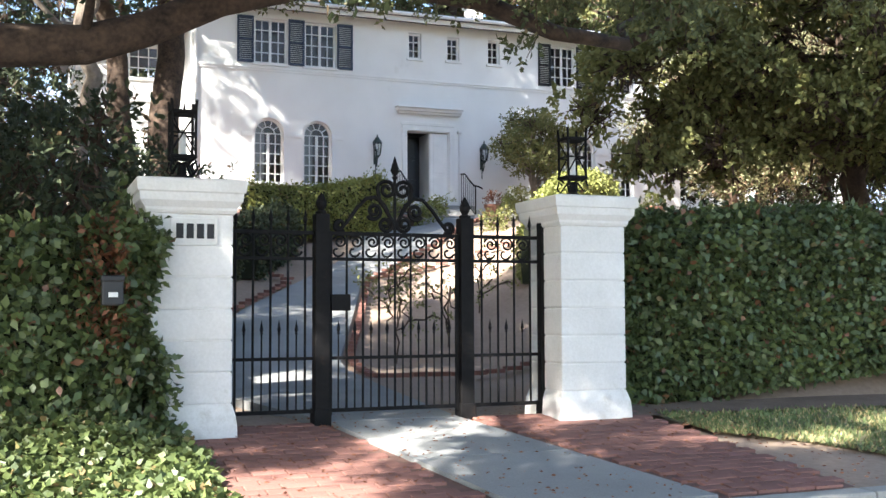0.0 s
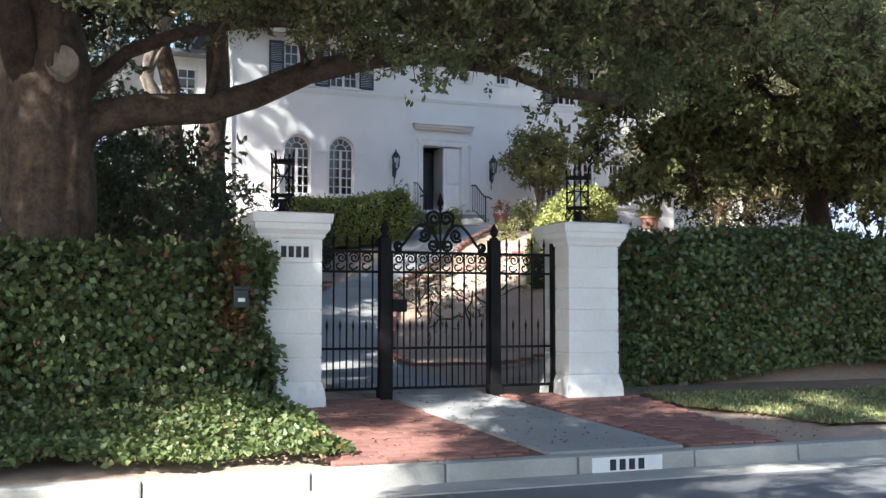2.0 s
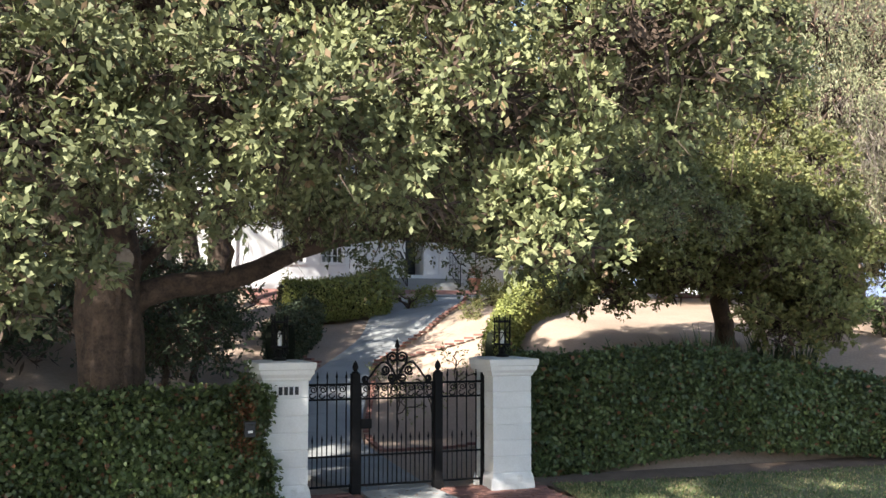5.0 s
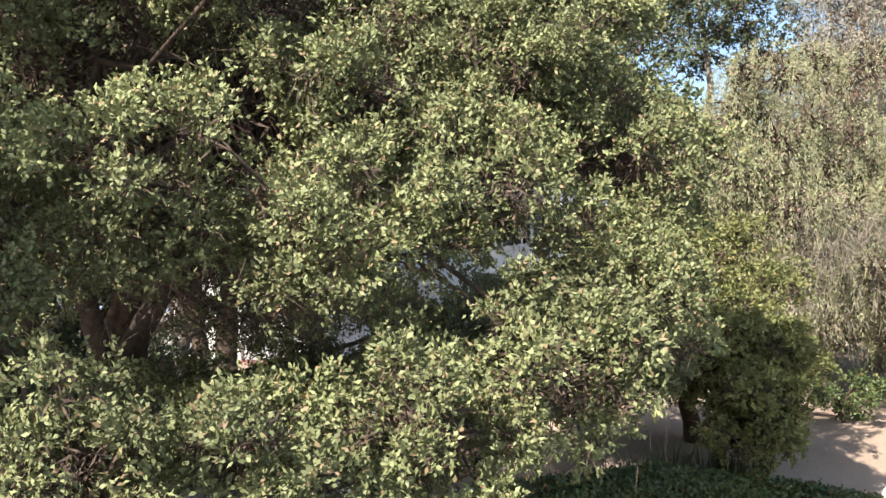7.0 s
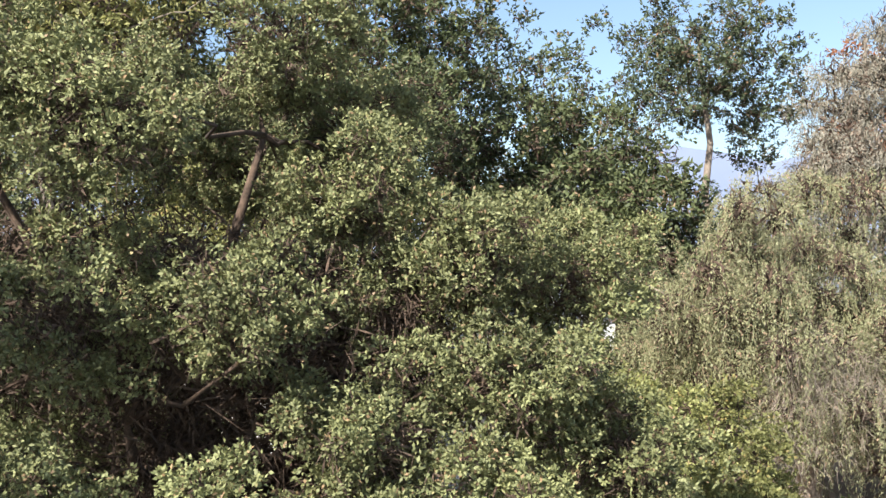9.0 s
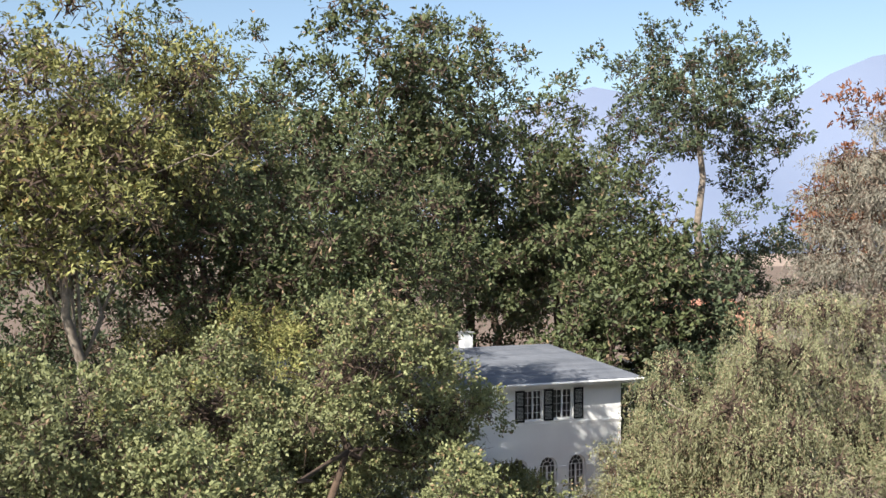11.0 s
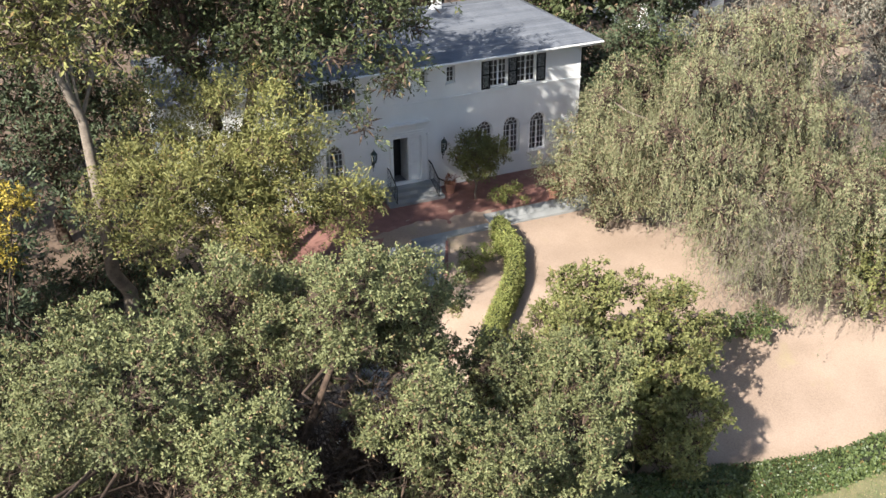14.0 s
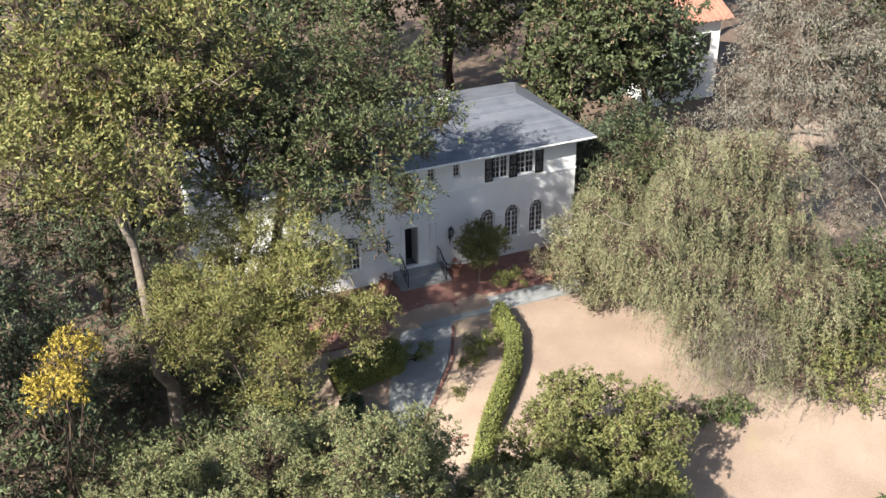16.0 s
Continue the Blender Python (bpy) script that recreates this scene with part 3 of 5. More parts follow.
for a, b in ((10.88, 11.28), (12.14, 12.56), (13.5, 13.93)):
    shutter(a, b, C0 - 0.02, C1 + 0.02, BLACKP)
# entrance: reveal, half-open door, surround, hood
ds = hp("door_surround", ring(loop_rect(6.66, 8.21, 3.84, 6.1), 0.14, FY - 0.06, 0.057), WHITE, house, "white moulded door surround")
for k, (z0, z1, pr) in enumerate(((6.42, 6.48, 0.12), (6.48, 6.56, 0.2), (6.56, 6.61, 0.27))):
    hp("hood_moulding", boxm(6.52 - 0.03 * k, FY - pr, z0, 8.36 + 0.03 * k, FY - 0.003, z1, 0.01), WHITE)
hp("hood_frieze", boxm(6.62, FY - 0.04, 6.11, 8.25, FY - 0.003, 6.2, 0.008), WHITE)
hp("door_reveal", boxm(7.5, FY + 0.1, 3.87, 7.55, FY + 1.0, 5.93), WHITE, house, "white panelled door leaf folded back")
bm = boxm(7.515, FY + 0.05, 3.9, 8.04, FY + 0.1, 5.92)
for z0, z1 in ((4.0, 4.7), (4.8, 5.8)):
    add_box(bm, 7.6, FY + 0.03, z0, 7.96, FY + 0.049, z1, 0.01)
hp("door_panel", bm, WHITE, house, "white fixed door panel")
front_door = hp("door_1", boxm(6.85, FY + 0.9, 3.88, 7.5, FY + 0.95, 5.92), BLACKP, house, "dark front door standing open")
bm = bmesh.new()
for z0, z1 in ((4.0, 4.6), (4.7, 5.25), (5.35, 5.82)):
    add_box(bm, 6.95, FY + 0.88, z0, 7.4, FY + 0.899, z1, 0.008)
bmesh.ops.translate(bm, verts=bm.verts, vec=-HO)
part("panel", bm, BLACKP, front_door)

# front steps and railings
steps = thing("front_steps", "grey stone front steps below the entrance", "steps", at=(7.4, 18.6, 3.4))
for i in range(3):
    b = boxm(6.35 - 2 * 0.1 - 7.4, FY - 0.005 - 0.35 * (3 - i) - 0.15 - 18.6, -0.1 + 0.15 * i + (0.0 if i else 0), 8.45 + 0.2 - 7.4, FY - 0.006 - 18.6, 0.15 * (i + 1), 0.015)
    part("step", b, CONC, steps)
for sx in (-1, 1):
    x = 7.43 + sx * 0.95
    rl = thing("stair_railing", "black wrought iron stair railing", "railing", "entrance railings", at=(x, 18.4, 3.45))
    top = [(0, 0.6, 1.33), (0, 0.3, 1.3), (0, 0.0, 1.1), (0, -0.35, 0.9), (sx * 0.08, -0.5, 0.86), (sx * 0.18, -0.52, 0.8)]
    part("handrail", tubem(top, 0.022, 8), IRON, rl)
    part("bottom_rail", tubem([(0, 0.6, 0.55), (0, 0.3, 0.5), (0, -0.42, 0.12)], 0.012, 6), IRON, rl)
    for i in range(8):
        y = 0.56 - 0.14 * i
        zt = 1.33 - max(0, 0.45 - y) * 0.52 if y < 0.45 else 1.32
        part("baluster", tubem([(0, y, 0.5 + min(0, (y - 0.3) * 0.53)), (0, y, zt - 0.02)], 0.009, 6), IRON, rl)
    part("newel", tubem([(0, -0.45, -0.02), (0, -0.45, 0.87)], 0.02, 8), IRON, rl)
for x in (5.88, 9.06):
    lt = thing("wall_lantern", "aged bronze wall lantern on a scroll bracket", "lantern", "entrance lanterns", at=(x, FY, 5.3))
    part("backplate", boxm(-0.05, -0.03, -0.35, 0.05, -0.004, 0.1, 0.01), VERD, lt)
    part("bracket", tubem([(0, -0.02, -0.25), (0, -0.12, -0.42), (0, -0.2, -0.3), (0, -0.2, -0.12)], 0.014, 8), VERD, lt)
    part("drop_rod", tubem([(0, -0.04, -0.3), (0, -0.04, -0.62)], 0.012, 8), VERD, lt)
    part("lamp_glass", square_lathe([(0.06, -0.12), (0.1, 0.22)], (0, -0.2, 0)), GLASS, lt).visible_shadow = False
    part("cage", bars([((-0.06, -0.12), (-0.1, 0.22)), ((0.06, -0.12), (0.1, 0.22)), ((0, -0.12), (0, 0.22))], -0.3, 0.014, 0.014), VERD, lt)
    part("lantern_roof", lathe([(0.14, 0.22), (0.12, 0.26), (0.05, 0.36), (0.02, 0.38), (0.025, 0.42), (0.004, 0.46)], 10, (0, -0.2, 0)), VERD, lt)
    part("lantern_base", lathe([(0.02, -0.2), (0.07, -0.14), (0.075, -0.12)], 10, (0, -0.2, 0)), VERD, lt)

# neighbour's house far behind
nb = thing("neighbour_house", "white house with terracotta tile roof behind the trees", "house", at=(32.6, 33, 3.4))
part("wall", boxm(-3.2, 0, 0, 1.8, 7, 5.4), STUCCO, nb)
bm = bmesh.new()
v = [bm.verts.new(p) for p in ((-3.8, -0.6, 5.4), (2.4, -0.6, 5.4), (2.4, 7.6, 5.4), (-3.8, 7.6, 5.4), (-3.8, 3.5, 7.5), (2.4, 3.5, 7.5))]
for f in ((0, 1, 5, 4), (2, 3, 4, 5), (0, 4, 3), (1, 2, 5), (3, 2, 1, 0)):
    bm.faces.new([v[i] for i in f])
nroof = part("roof", bm, TILE, nb)
bm = bmesh.new()
for i in range(16):
    x = -3.7 + 0.38 * i
    add_tube(bm, [(x, -0.62, 5.42), (x, 3.5, 7.53)], 0.08, 6)
part("ridge_tile", bm, TILE, nroof)
for x in (-2.2, 0.2):
    w = part("window", boxm(x, -0.03, 3.2, x + 0.9, -0.004, 4.5), BLACKP, nb)
    part("frame", ring(loop_rect(x - 0.05, x + 0.95, 3.15, 4.55), 0.06, -0.06, 0.05), WHITE, w)

# ---- gate pillars ----
def pillar(x, y, label, plaque):
    p = thing("gate_pillar", label, "pillar", "gate pillars", at=(x, y, 0))
    part("plinth", square_lathe([(0.365, -0.12), (0.36, 0.06), (0.35, 0.13), (0.33, 0.2), (0.322, 0.22)]), PILLAR, p)
    for i in range(6):
        z = 0.225 + 0.246 * i
        part("block", boxm(-0.325, -0.325, z, 0.325, 0.325, z + 0.238, 0.014), PILLAR, p)
    part("mortar_core", boxm(-0.313, -0.313, 0.2, 0.313, 0.313, 1.7), PILLAR, p)
    part("cap", square_lathe([(0.335, 1.695), (0.35, 1.72), (0.352, 1.74), (0.39, 1.79), (0.395, 1.85), (0.41, 1.86), (0.42, 1.94), (0.415, 1.955), (0.3, 1.975)]), PILLAR, p)
    part("chip", lathe([(0.03, 0), (0.05, 0.002), (0.045, 0.004)], 7, (0.12, -0.2, 1.968)), CONC, p)
    if plaque:
        q = part("plaque", boxm(-0.16, -0.342, 1.45, 0.2, -0.3255, 1.66, 0.006), PILLAR, p, "painted plaque with black marks")
        for k in range(4):
            part("mark", boxm(-0.115 + 0.078 * k, -0.347, 1.5, -0.06 + 0.078 * k, -0.3425, 1.615), INK, q)
    return p


def pillar_lantern(x, y, z):
    l = thing("pillar_lantern", "black wrought iron lantern on the pillar cap", "lantern", "pillar lanterns", at=(x, y, z))
    part("foot", lathe([(0.11, 0.0), (0.1, 0.03), (0.04, 0.06), (0.03, 0.14), (0.045, 0.16)], 14), IRON, l)
    for k in range(4):
        a = math.pi / 2 * k + math.pi / 4
        c, s = math.cos(a), math.sin(a)
        part("scroll", tubem([(0.05 * c, 0.05 * s, 0.15), (0.12 * c, 0.12 * s, 0.06), (0.15 * c, 0.15 * s, 0.1), (0.13 * c, 0.13 * s, 0.17), (0.1 * c, 0.1 * s, 0.13)], 0.009, 6), IRON, l)
        part("corner_bar", tubem([(0.085 * c, 0.085 * s, 0.16), (0.13 * c, 0.13 * s, 0.2), (0.13 * c, 0.13 * s, 0.58), (0.14 * c, 0.14 * s, 0.66)], 0.012, 6), IRON, l)
        b = math.pi / 2 * k
        part("crest", tubem([(0.09 * math.cos(b), 0.09 * math.sin(b), 0.56), (0.095 * math.cos(b), 0.095 * math.sin(b), 0.63)], [0.012, 0.002], 6), IRON, l)
        for zz in (0.3, 0.4, 0.5):
            pass
        part("lattice", tubem([(0.13 * c, 0.13 * s, 0.24), (0.0, 0.13 * 1.414 * (1 if k < 2 else -1) * 0.5, 0.4), (0.13 * math.cos(a + math.pi / 2), 0.13 * math.sin(a + math.pi / 2), 0.54)], 0.007, 5), IRON, l)
    for zz, w in ((0.2, 0.1), (0.39, 0.096), (0.56, 0.1)):
        part("band", square_lathe([(w, zz - 0.015), (w + 0.006, zz), (w, zz + 0.015)]), IRON, l) if zz != 0.39 else part("band", tubem([(w, w, zz), (-w, w, zz), (-w, -w, zz), (w, -w, zz), (w, w, zz)], 0.008, 5), IRON, l)
    part("candle_tube", lathe([(0.03, 0.2), (0.03, 0.4), (0.01, 0.43)], 10), WHITE, l)
    return l


pillar(-1.83, -0.12, "white painted block gate pillar with number plaque, ivy at its side", True)
pillar(1.73, -0.05, "white painted block gate pillar with chipped base", False)
pillar_lantern(-1.86, -0.12, 1.97)
pillar_lantern(1.73, 0.0, 1.97)

# ---- iron gate ----
gate = thing("iron_gate", "black wrought iron gate with scrolls, spear tips and square posts", "gate", at=(0, 0, 0))


def spear(x, z, s=1.0):
    bm = lathe([(0.006, 0), (0.016 * s, 0.012), (0.008, 0.02), (0.018 * s, 0.045 * s), (0.014 * s, 0.06 * s), (0.001, 0.13 * s)], 8, (x, 0, z))
    return bm


def box_post(x, w, h, finial=True):
    part("post", boxm(x - w, -w, -0.05, x + w, w, h, 0.006), IRON, gate)
    part("post_foot", boxm(x - w - 0.012, -w - 0.012, -0.05, x + w + 0.012, w + 0.012, 0.12, 0.005), IRON, gate)
    if finial:
        part("finial", lathe([(0.05, h), (0.055, h + 0.02), (0.025, h + 0.035), (0.045, h + 0.07), (0.048, h + 0.1), (0.03, h + 0.15), (0.004, h + 0.19)], 12, (x, 0, 0)), IRON, gate, "acorn finial")


box_post(-0.68, 0.062, 1.76)
box_post(0.64, 0.062, 1.76)
box_post(1.41, 0.04, 1.74, False)
PANELS = ((-1.48, -0.745, 5, True), (-0.6, 0.56, 8, False), (0.72, 1.36, 4, True))
for x0, x1, n, tall in PANELS:
    for z, r in ((0.1, 0.016), (0.54, 0.014), (1.38, 0.014), (1.6, 0.016)):
        part("rail", boxm(x0, -0.014, z - r, x1, 0.014, z + r, 0.003), IRON, gate)
    st = (x1 - x0) / n
    for i in range(n + (0 if tall else 1)):
        x = x0 + st * (i + (0.5 if tall else 0))
        part("bar", tubem([(x, 0, 0.1), (x, 0, 1.68 if tall else 1.6)], 0.0105, 8), IRON, gate)
        if tall:
            part("spear_tip", spear(x, 1.66, 1.1), IRON, gate)
    for i in range(n):
        x = x0 + st * (i + (1.0 if tall else 0.5))
        if x < x1 - 0.02:
            part("dog_bar", tubem([(x, 0, 0.1), (x, 0, 0.76)], 0.007, 8), IRON, gate)
            part("spear_tip", spear(x, 0.74, 0.95), IRON, gate)
    for i in range(n):
        xa = x0 + st * i + (st / 2 if tall else 0)
        if xa + st > x1 + 0.02:
            continue
        xm = xa + st / 2
        part("scroll", tubem(spiral(xm + 0.012, 1.53, st * 0.42, 0.012, math.pi * 0.9, -1.6), 0.0095, 6), IRON, gate)
        part("scroll", tubem(spiral(xm - 0.012, 1.45, st * 0.40, 0.014, -math.pi * 0.05, -0.75, 14), 0.0095, 6), IRON, gate)
part("gate_stile", boxm(-0.615, -0.018, 0.06, -0.585, 0.018, 1.62, 0.003), IRON, gate)
part("gate_stile", boxm(0.545, -0.018, 0.06, 0.575, 0.018, 1.62, 0.003), IRON, gate)
part("lock_box", boxm(-0.6, -0.04, 0.94, -0.43, 0.03, 1.08, 0.006), IRON, gate)
# overthrow: centre spear, paired S scrolls, long swept arms
part("centre_stem", tubem([(-0.02, 0, 1.6), (-0.02, 0, 2.1)], 0.014, 8), IRON, gate)
part("centre_spear", lathe([(0.012, 2.08), (0.03, 2.1), (0.014, 2.115), (0.042, 2.16), (0.03, 2.2), (0.002, 2.29)], 10, (-0.02, 0, 0)), IRON, gate)
for s in (-1, 1):
    cx = -0.02
    part("scroll", tubem([(cx + s * p[0], 0, p[2]) for p in spiral(0.075, 1.99, 0.085, 0.018, math.pi * 0.05, 1.5)][::-1] + [(cx + s * 0.14, 0, 1.9), (cx + s * 0.06, 0, 1.78), (cx + s * 0.02, 0, 1.7)], 0.018, 6), IRON, gate)
    part("scroll", tubem([(cx + s * p[0], 0, p[2]) for p in spiral(0.085, 1.69, 0.07, 0.014, math.pi * 0.95, 1.5)], 0.018, 6), IRON, gate)
    part("scroll", tubem([(cx + s * p[0], 0, p[2]) for p in spiral(0.19, 1.8, 0.075, 0.014, -math.pi * 0.2, -1.6)], 0.018, 6), IRON, gate)
    part("arm", tubem([(cx + s * q, 0, z) for q, z in ((0.03, 1.72), (0.1, 1.86), (0.18, 1.92), (0.26, 1.91), (0.34, 1.83), (0.42, 1.72), (0.48, 1.65))] + [(cx + s * p[0], 0, p[2]) for p in spiral(0.5, 1.67, 0.055, 0.012, -math.pi * 0.7, 1.6)], 0.018, 6), IRON, gate)

# letter box on the ivy
mb = thing("letter_box", "black metal letter box with a white label, hung in the ivy", "mailbox", at=(-2.44, -0.93, 0.98))
part("body", boxm(-0.075, -0.03, 0, 0.075, 0.06, 0.2, 0.015), BLACKP, mb)
part("lid", boxm(-0.08, -0.04, 0.17, 0.08, 0.06, 0.215, 0.012), BLACKP, mb)
part("label_plate", boxm(-0.03, -0.036, 0.06, 0.035, -0.0305, 0.095), WHITE, mb, "small white label")

# ---- trees and shrubs ----
R = np.random.default_rng


def joined(*a):
    return np.concatenate(a)


# street oak over the gate: rounded heads, tier over tier, with gaps between them
r_ = R(11)
HEADS = (
    ((-1.2, -8.7, 4.6), 1.1), ((0.5, -7.2, 5.1), 1.1), ((-2.6, -8.7, 4.1), 1.0), ((-3.9, -8.4, 3.95), 0.95), ((-5.4, -8.4, 3.85), 0.95), ((-6.8, -7.2, 4.9), 1.1),
    ((-4.7, -6.9, 6.3), 1.2), ((-2.9, -7.4, 6.1), 1.25), ((-1.1, -7.1, 6.4), 1.2), ((1.0, -6.4, 6.9), 1.25), ((-6.6, -6.6, 6.6), 1.2),
    ((-0.5, -6.1, 8.1), 1.3), ((-2.5, -6.4, 7.5), 1.15), ((-4.1, -6.0, 9.0), 1.1), ((-6.0, -5.2, 9.0), 1.3), ((1.2, -4.7, 9.3), 1.2),
    ((-0.8, -5.4, 9.7), 1.1), ((-5.7, -5.1, 11.3), 1.25), ((-7.2, -4.2, 12.2), 1.45), ((-3.2, -3.7, 12.8), 1.3), ((-1.6, -2.8, 11.8), 1.2),
    ((-4.9, -1.8, 12.0), 1.2), ((0.3, -2.8, 9.7), 1.2), ((-3.1, -1.3, 11.3), 1.2), ((-7.8, -1.0, 11.0), 1.5), ((-2.3, -4.6, 10.6), 1.1),
    ((-1.0, -0.4, 9.4), 1.4), ((-6.0, 0.8, 9.2), 1.4), ((-3.4, 0.8, 8.8), 1.5), ((-9.4, -3.4, 10.2), 1.5),
    # most of these are hidden or out of view, added to cast shade
    ((-9.6, -0.2, 8.6), 1.6), ((-9.8, -9.8, 9.2), 1.6), ((-9.6, -7.9, 11.6), 1.4), ((-8.9, -4.4, 7.3), 1.0), ((-10.3, -6.0, 8.4), 1.2), ((-9.8, -2.9, 6.9), 1.1), ((-4.6, 1.2, 6.7), 1.3), ((-6.9, -3.4, 7.0), 1.1), ((-10.6, -6.2, 5.6), 1.0), ((-10.9, -4.6, 6.7), 1.2), ((0.6, -5.2, 7.7), 1.1), ((-1.6, -4.8, 9.0), 1.0), ((1.9, -3.4, 9.9), 1.0), ((-7.4, 1.0, 7.6), 1.3),
)
oak_lb = joined(*[lobes(r_, c, (q * 0.84, q * 0.84, q * 0.72), int(10 * q * q) + 4, 0.2 + 0.05 * q, 0.4 + 0.12 * q, 0.06, None, 0.18, 0.54) for c, q in HEADS],
    lobes(r_, (-2.0, -9.3, 3.3), (0.3, 0.25, 0.3), 5, 0.2, 0.32, 0.1),
    lobes(r_, (-5.3, -8.4, 3.1), (0.35, 0.3, 0.4), 6, 0.2, 0.34, 0.1),
    # low filler added to shade the paving by the gate
    lobes(r_, (-6.0, -4.5, 5.6), (2.6, 1.8, 0.6), 9, 0.5, 0.75, 0.4, 4.9),
    lobes(r_, (-2.2, -4.0, 5.8), (2.0, 2.2, 0.6), 7, 0.4, 0.7, 0.4, 5.0),
    lobes(r_, (0.4, -1.6, 4.0), (4.2, 1.4, 0.35), 64, 0.3, 0.46, 0.3, 3.75),
    lobes(r_, (0.6, -1.2, 4.75), (3.9, 1.1, 0.5), 30, 0.38, 0.6, 0.3, 4.3),
    lobes(r_, (1.2, 1.8, 5.2), (3.2, 1.6, 0.8), 18, 0.45, 0.8, 0.2, 4.6),
)
rng = R(3)
OB = (-4.18, 0.25, 0.6)
oak = thing("street_oak", "large evergreen oak with ridged bark spreading over the gate", "tree", at=OB)
O = Vector(OB)


def rough_trunk(pts, rads, sides=72, rings=90, amp=0.05):
    """A trunk with upright bark ridges and lumps."""
    bm = bmesh.new()
    n = len(pts) - 1
    vs = []
    for i in range(rings + 1):
        f = i / rings * n
        k = min(int(f), n - 1)
        c, r = Vector(pts[k]).lerp(Vector(pts[k + 1]), f - k), rads[k] + (rads[k + 1] - rads[k]) * (f - k)
        row = []
        for j in range(sides):
            a = 2 * math.pi * j / sides
            d = Vector((math.cos(a), math.sin(a), 0))
            q = c + d * r
            rid = 0.5 - 1.6 * abs(noise.noise((d.x * 5, d.y * 5, q.z * 1.0))) - 0.9 * abs(noise.noise((d.x * 11, d.y * 11, q.z * 2.2)))
            lump = noise.noise((d.x * 1.5, d.y * 1.5, q.z * 1.3 + 7))
            row.append(bm.verts.new(q + d * (amp * rid + 0.06 * lump)))
        vs.append(row)
    for a, b in zip(vs, vs[1:]):
        for k in range(sides):
            bm.faces.new((a[k], a[(k + 1) % sides], b[(k + 1) % sides], b[k]))
    bm.faces.new(vs[-1])
    return bm


tr_pts = [(0, 0, -0.8), (0, 0, 0.2), (0.0, 0, 1.0), (-0.02, 0, 1.8), (-0.05, -0.05, 2.7), (-0.25, -0.4, 3.8), (-0.1, -1.2, 5.2), (0.1, -2.2, 7.0)]
part("trunk", rough_trunk(tr_pts, [0.66, 0.5, 0.43, 0.44, 0.45, 0.36, 0.28, 0.16]), BARK, oak, smooth=True)
part("cut_stub", tubem([(0.05, -0.3, 2.75), (0.1, -0.48, 2.8), (0.1, -0.5, 2.8)], [0.2, 0.17, 0.15], 14), BARKP, oak, "pale sawn branch stub")
joints = [Vector(p) for p in tr_pts[5:]]
for pts, r in (
    ([(-4.1, 0.25, 2.6), (-3.75, 0.25, 2.92), (-3.3, 0.28, 3.05), (-2.6, 0.3, 3.12), (-2.1, 0.3, 3.3), (-1.5, 0.3, 3.6), (-0.75, 0.3, 3.82), (-0.1, 0.3, 3.92), (0.9, 0.3, 3.85), (1.7, 0.3, 3.62), (2.6, 0.4, 3.6)], 0.21),
    ([(-4.0, 0.4, 2.95), (-3.75, 0.55, 3.37), (-3.4, 0.6, 3.73), (-2.87, 0.6, 3.98), (-2.25, 0.6, 4.15), (-1.5, 0.7, 4.27), (-0.2, 1.0, 4.6), (1.0, 1.4, 5.0)], 0.1),
    ([(0.6, 0.3, 3.88), (1.6, -0.2, 4.3), (2.6, -0.8, 4.8)], 0.09),
    ([(-0.6, 0.3, 3.85), (0.2, 1.2, 4.3), (0.8, 2.2, 4.9)], 0.08),
    ([(-4.4, 0.0, 3.3), (-5.0, -1.5, 5.2), (-5.8, -4.0, 6.4), (-6.4, -6.6, 6.0)], 0.2),
    ([(-4.4, -0.3, 4.4), (-3.8, -2.5, 6.0), (-3.2, -5.0, 6.6), (-3.0, -7.2, 6.0)], 0.2),
    ([(-4.4, 0.1, 3.3), (-6.0, 1.2, 5.2), (-7.4, 1.6, 6.6)], 0.17),
    ([(-4.2, -0.9, 5.4), (-2.2, -2.0, 6.4), (-0.5, -2.6, 7.2)], 0.16),
    ([(-4.1, -1.6, 6.0), (-5.0, -3.4, 6.8), (-5.2, -4.4, 7.6)], 0.15),
    ([(-4.1, -1.9, 7.4), (-3.8, -2.6, 9.2), (-3.2, -3.3, 11.6)], 0.15),
    ([(-4.2, -1.4, 6.4), (-5.6, -2.4, 8.6), (-7.0, -3.6, 11.0)], 0.15),
    ([(-3.9, -2.4, 7.6), (-2.2, -4.0, 8.2), (-0.8, -5.4, 8.8)], 0.12),
):
    n = len(pts) - 1
    joints += [Vector(p) - O for p in pts[1:]]
    part("limb", tubem([Vector(p) - O for p in pts], [r * (1 - 0.7 * i / n) for i in range(n + 1)], 12), BARK, oak, smooth=True)
for i in rng.permutation(len(oak_lb))[:60]:
    e = Vector(oak_lb[i, :3]) - O
    a = min(joints, key=lambda q: (q - e).length + 0.8 * max(0, q.z - e.z))
    part("branch", tubem(limb_path(a, e, rng, 5, 0.12), [0.045, 0.038, 0.031, 0.024, 0.016, 0.008], 6), BARK, oak, smooth=True)
pos, dirs, out = sprigs(rng, oak_lb, 15, 9, 0.15, 0.05, up=0.3, sub=6)
leaves("crown", pos - np.array(O), dirs, 0.07, 0.038, OAK, oak, rng, out=out)
# dark twigs inside the oak's clumps and heads deepen the shade there
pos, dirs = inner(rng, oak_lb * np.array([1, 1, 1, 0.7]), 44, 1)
leaves("shade_twig_fill", pos - np.array(O), dirs, 0.2, 0.026, BARK, oak, rng)["kind"] = "stuff"
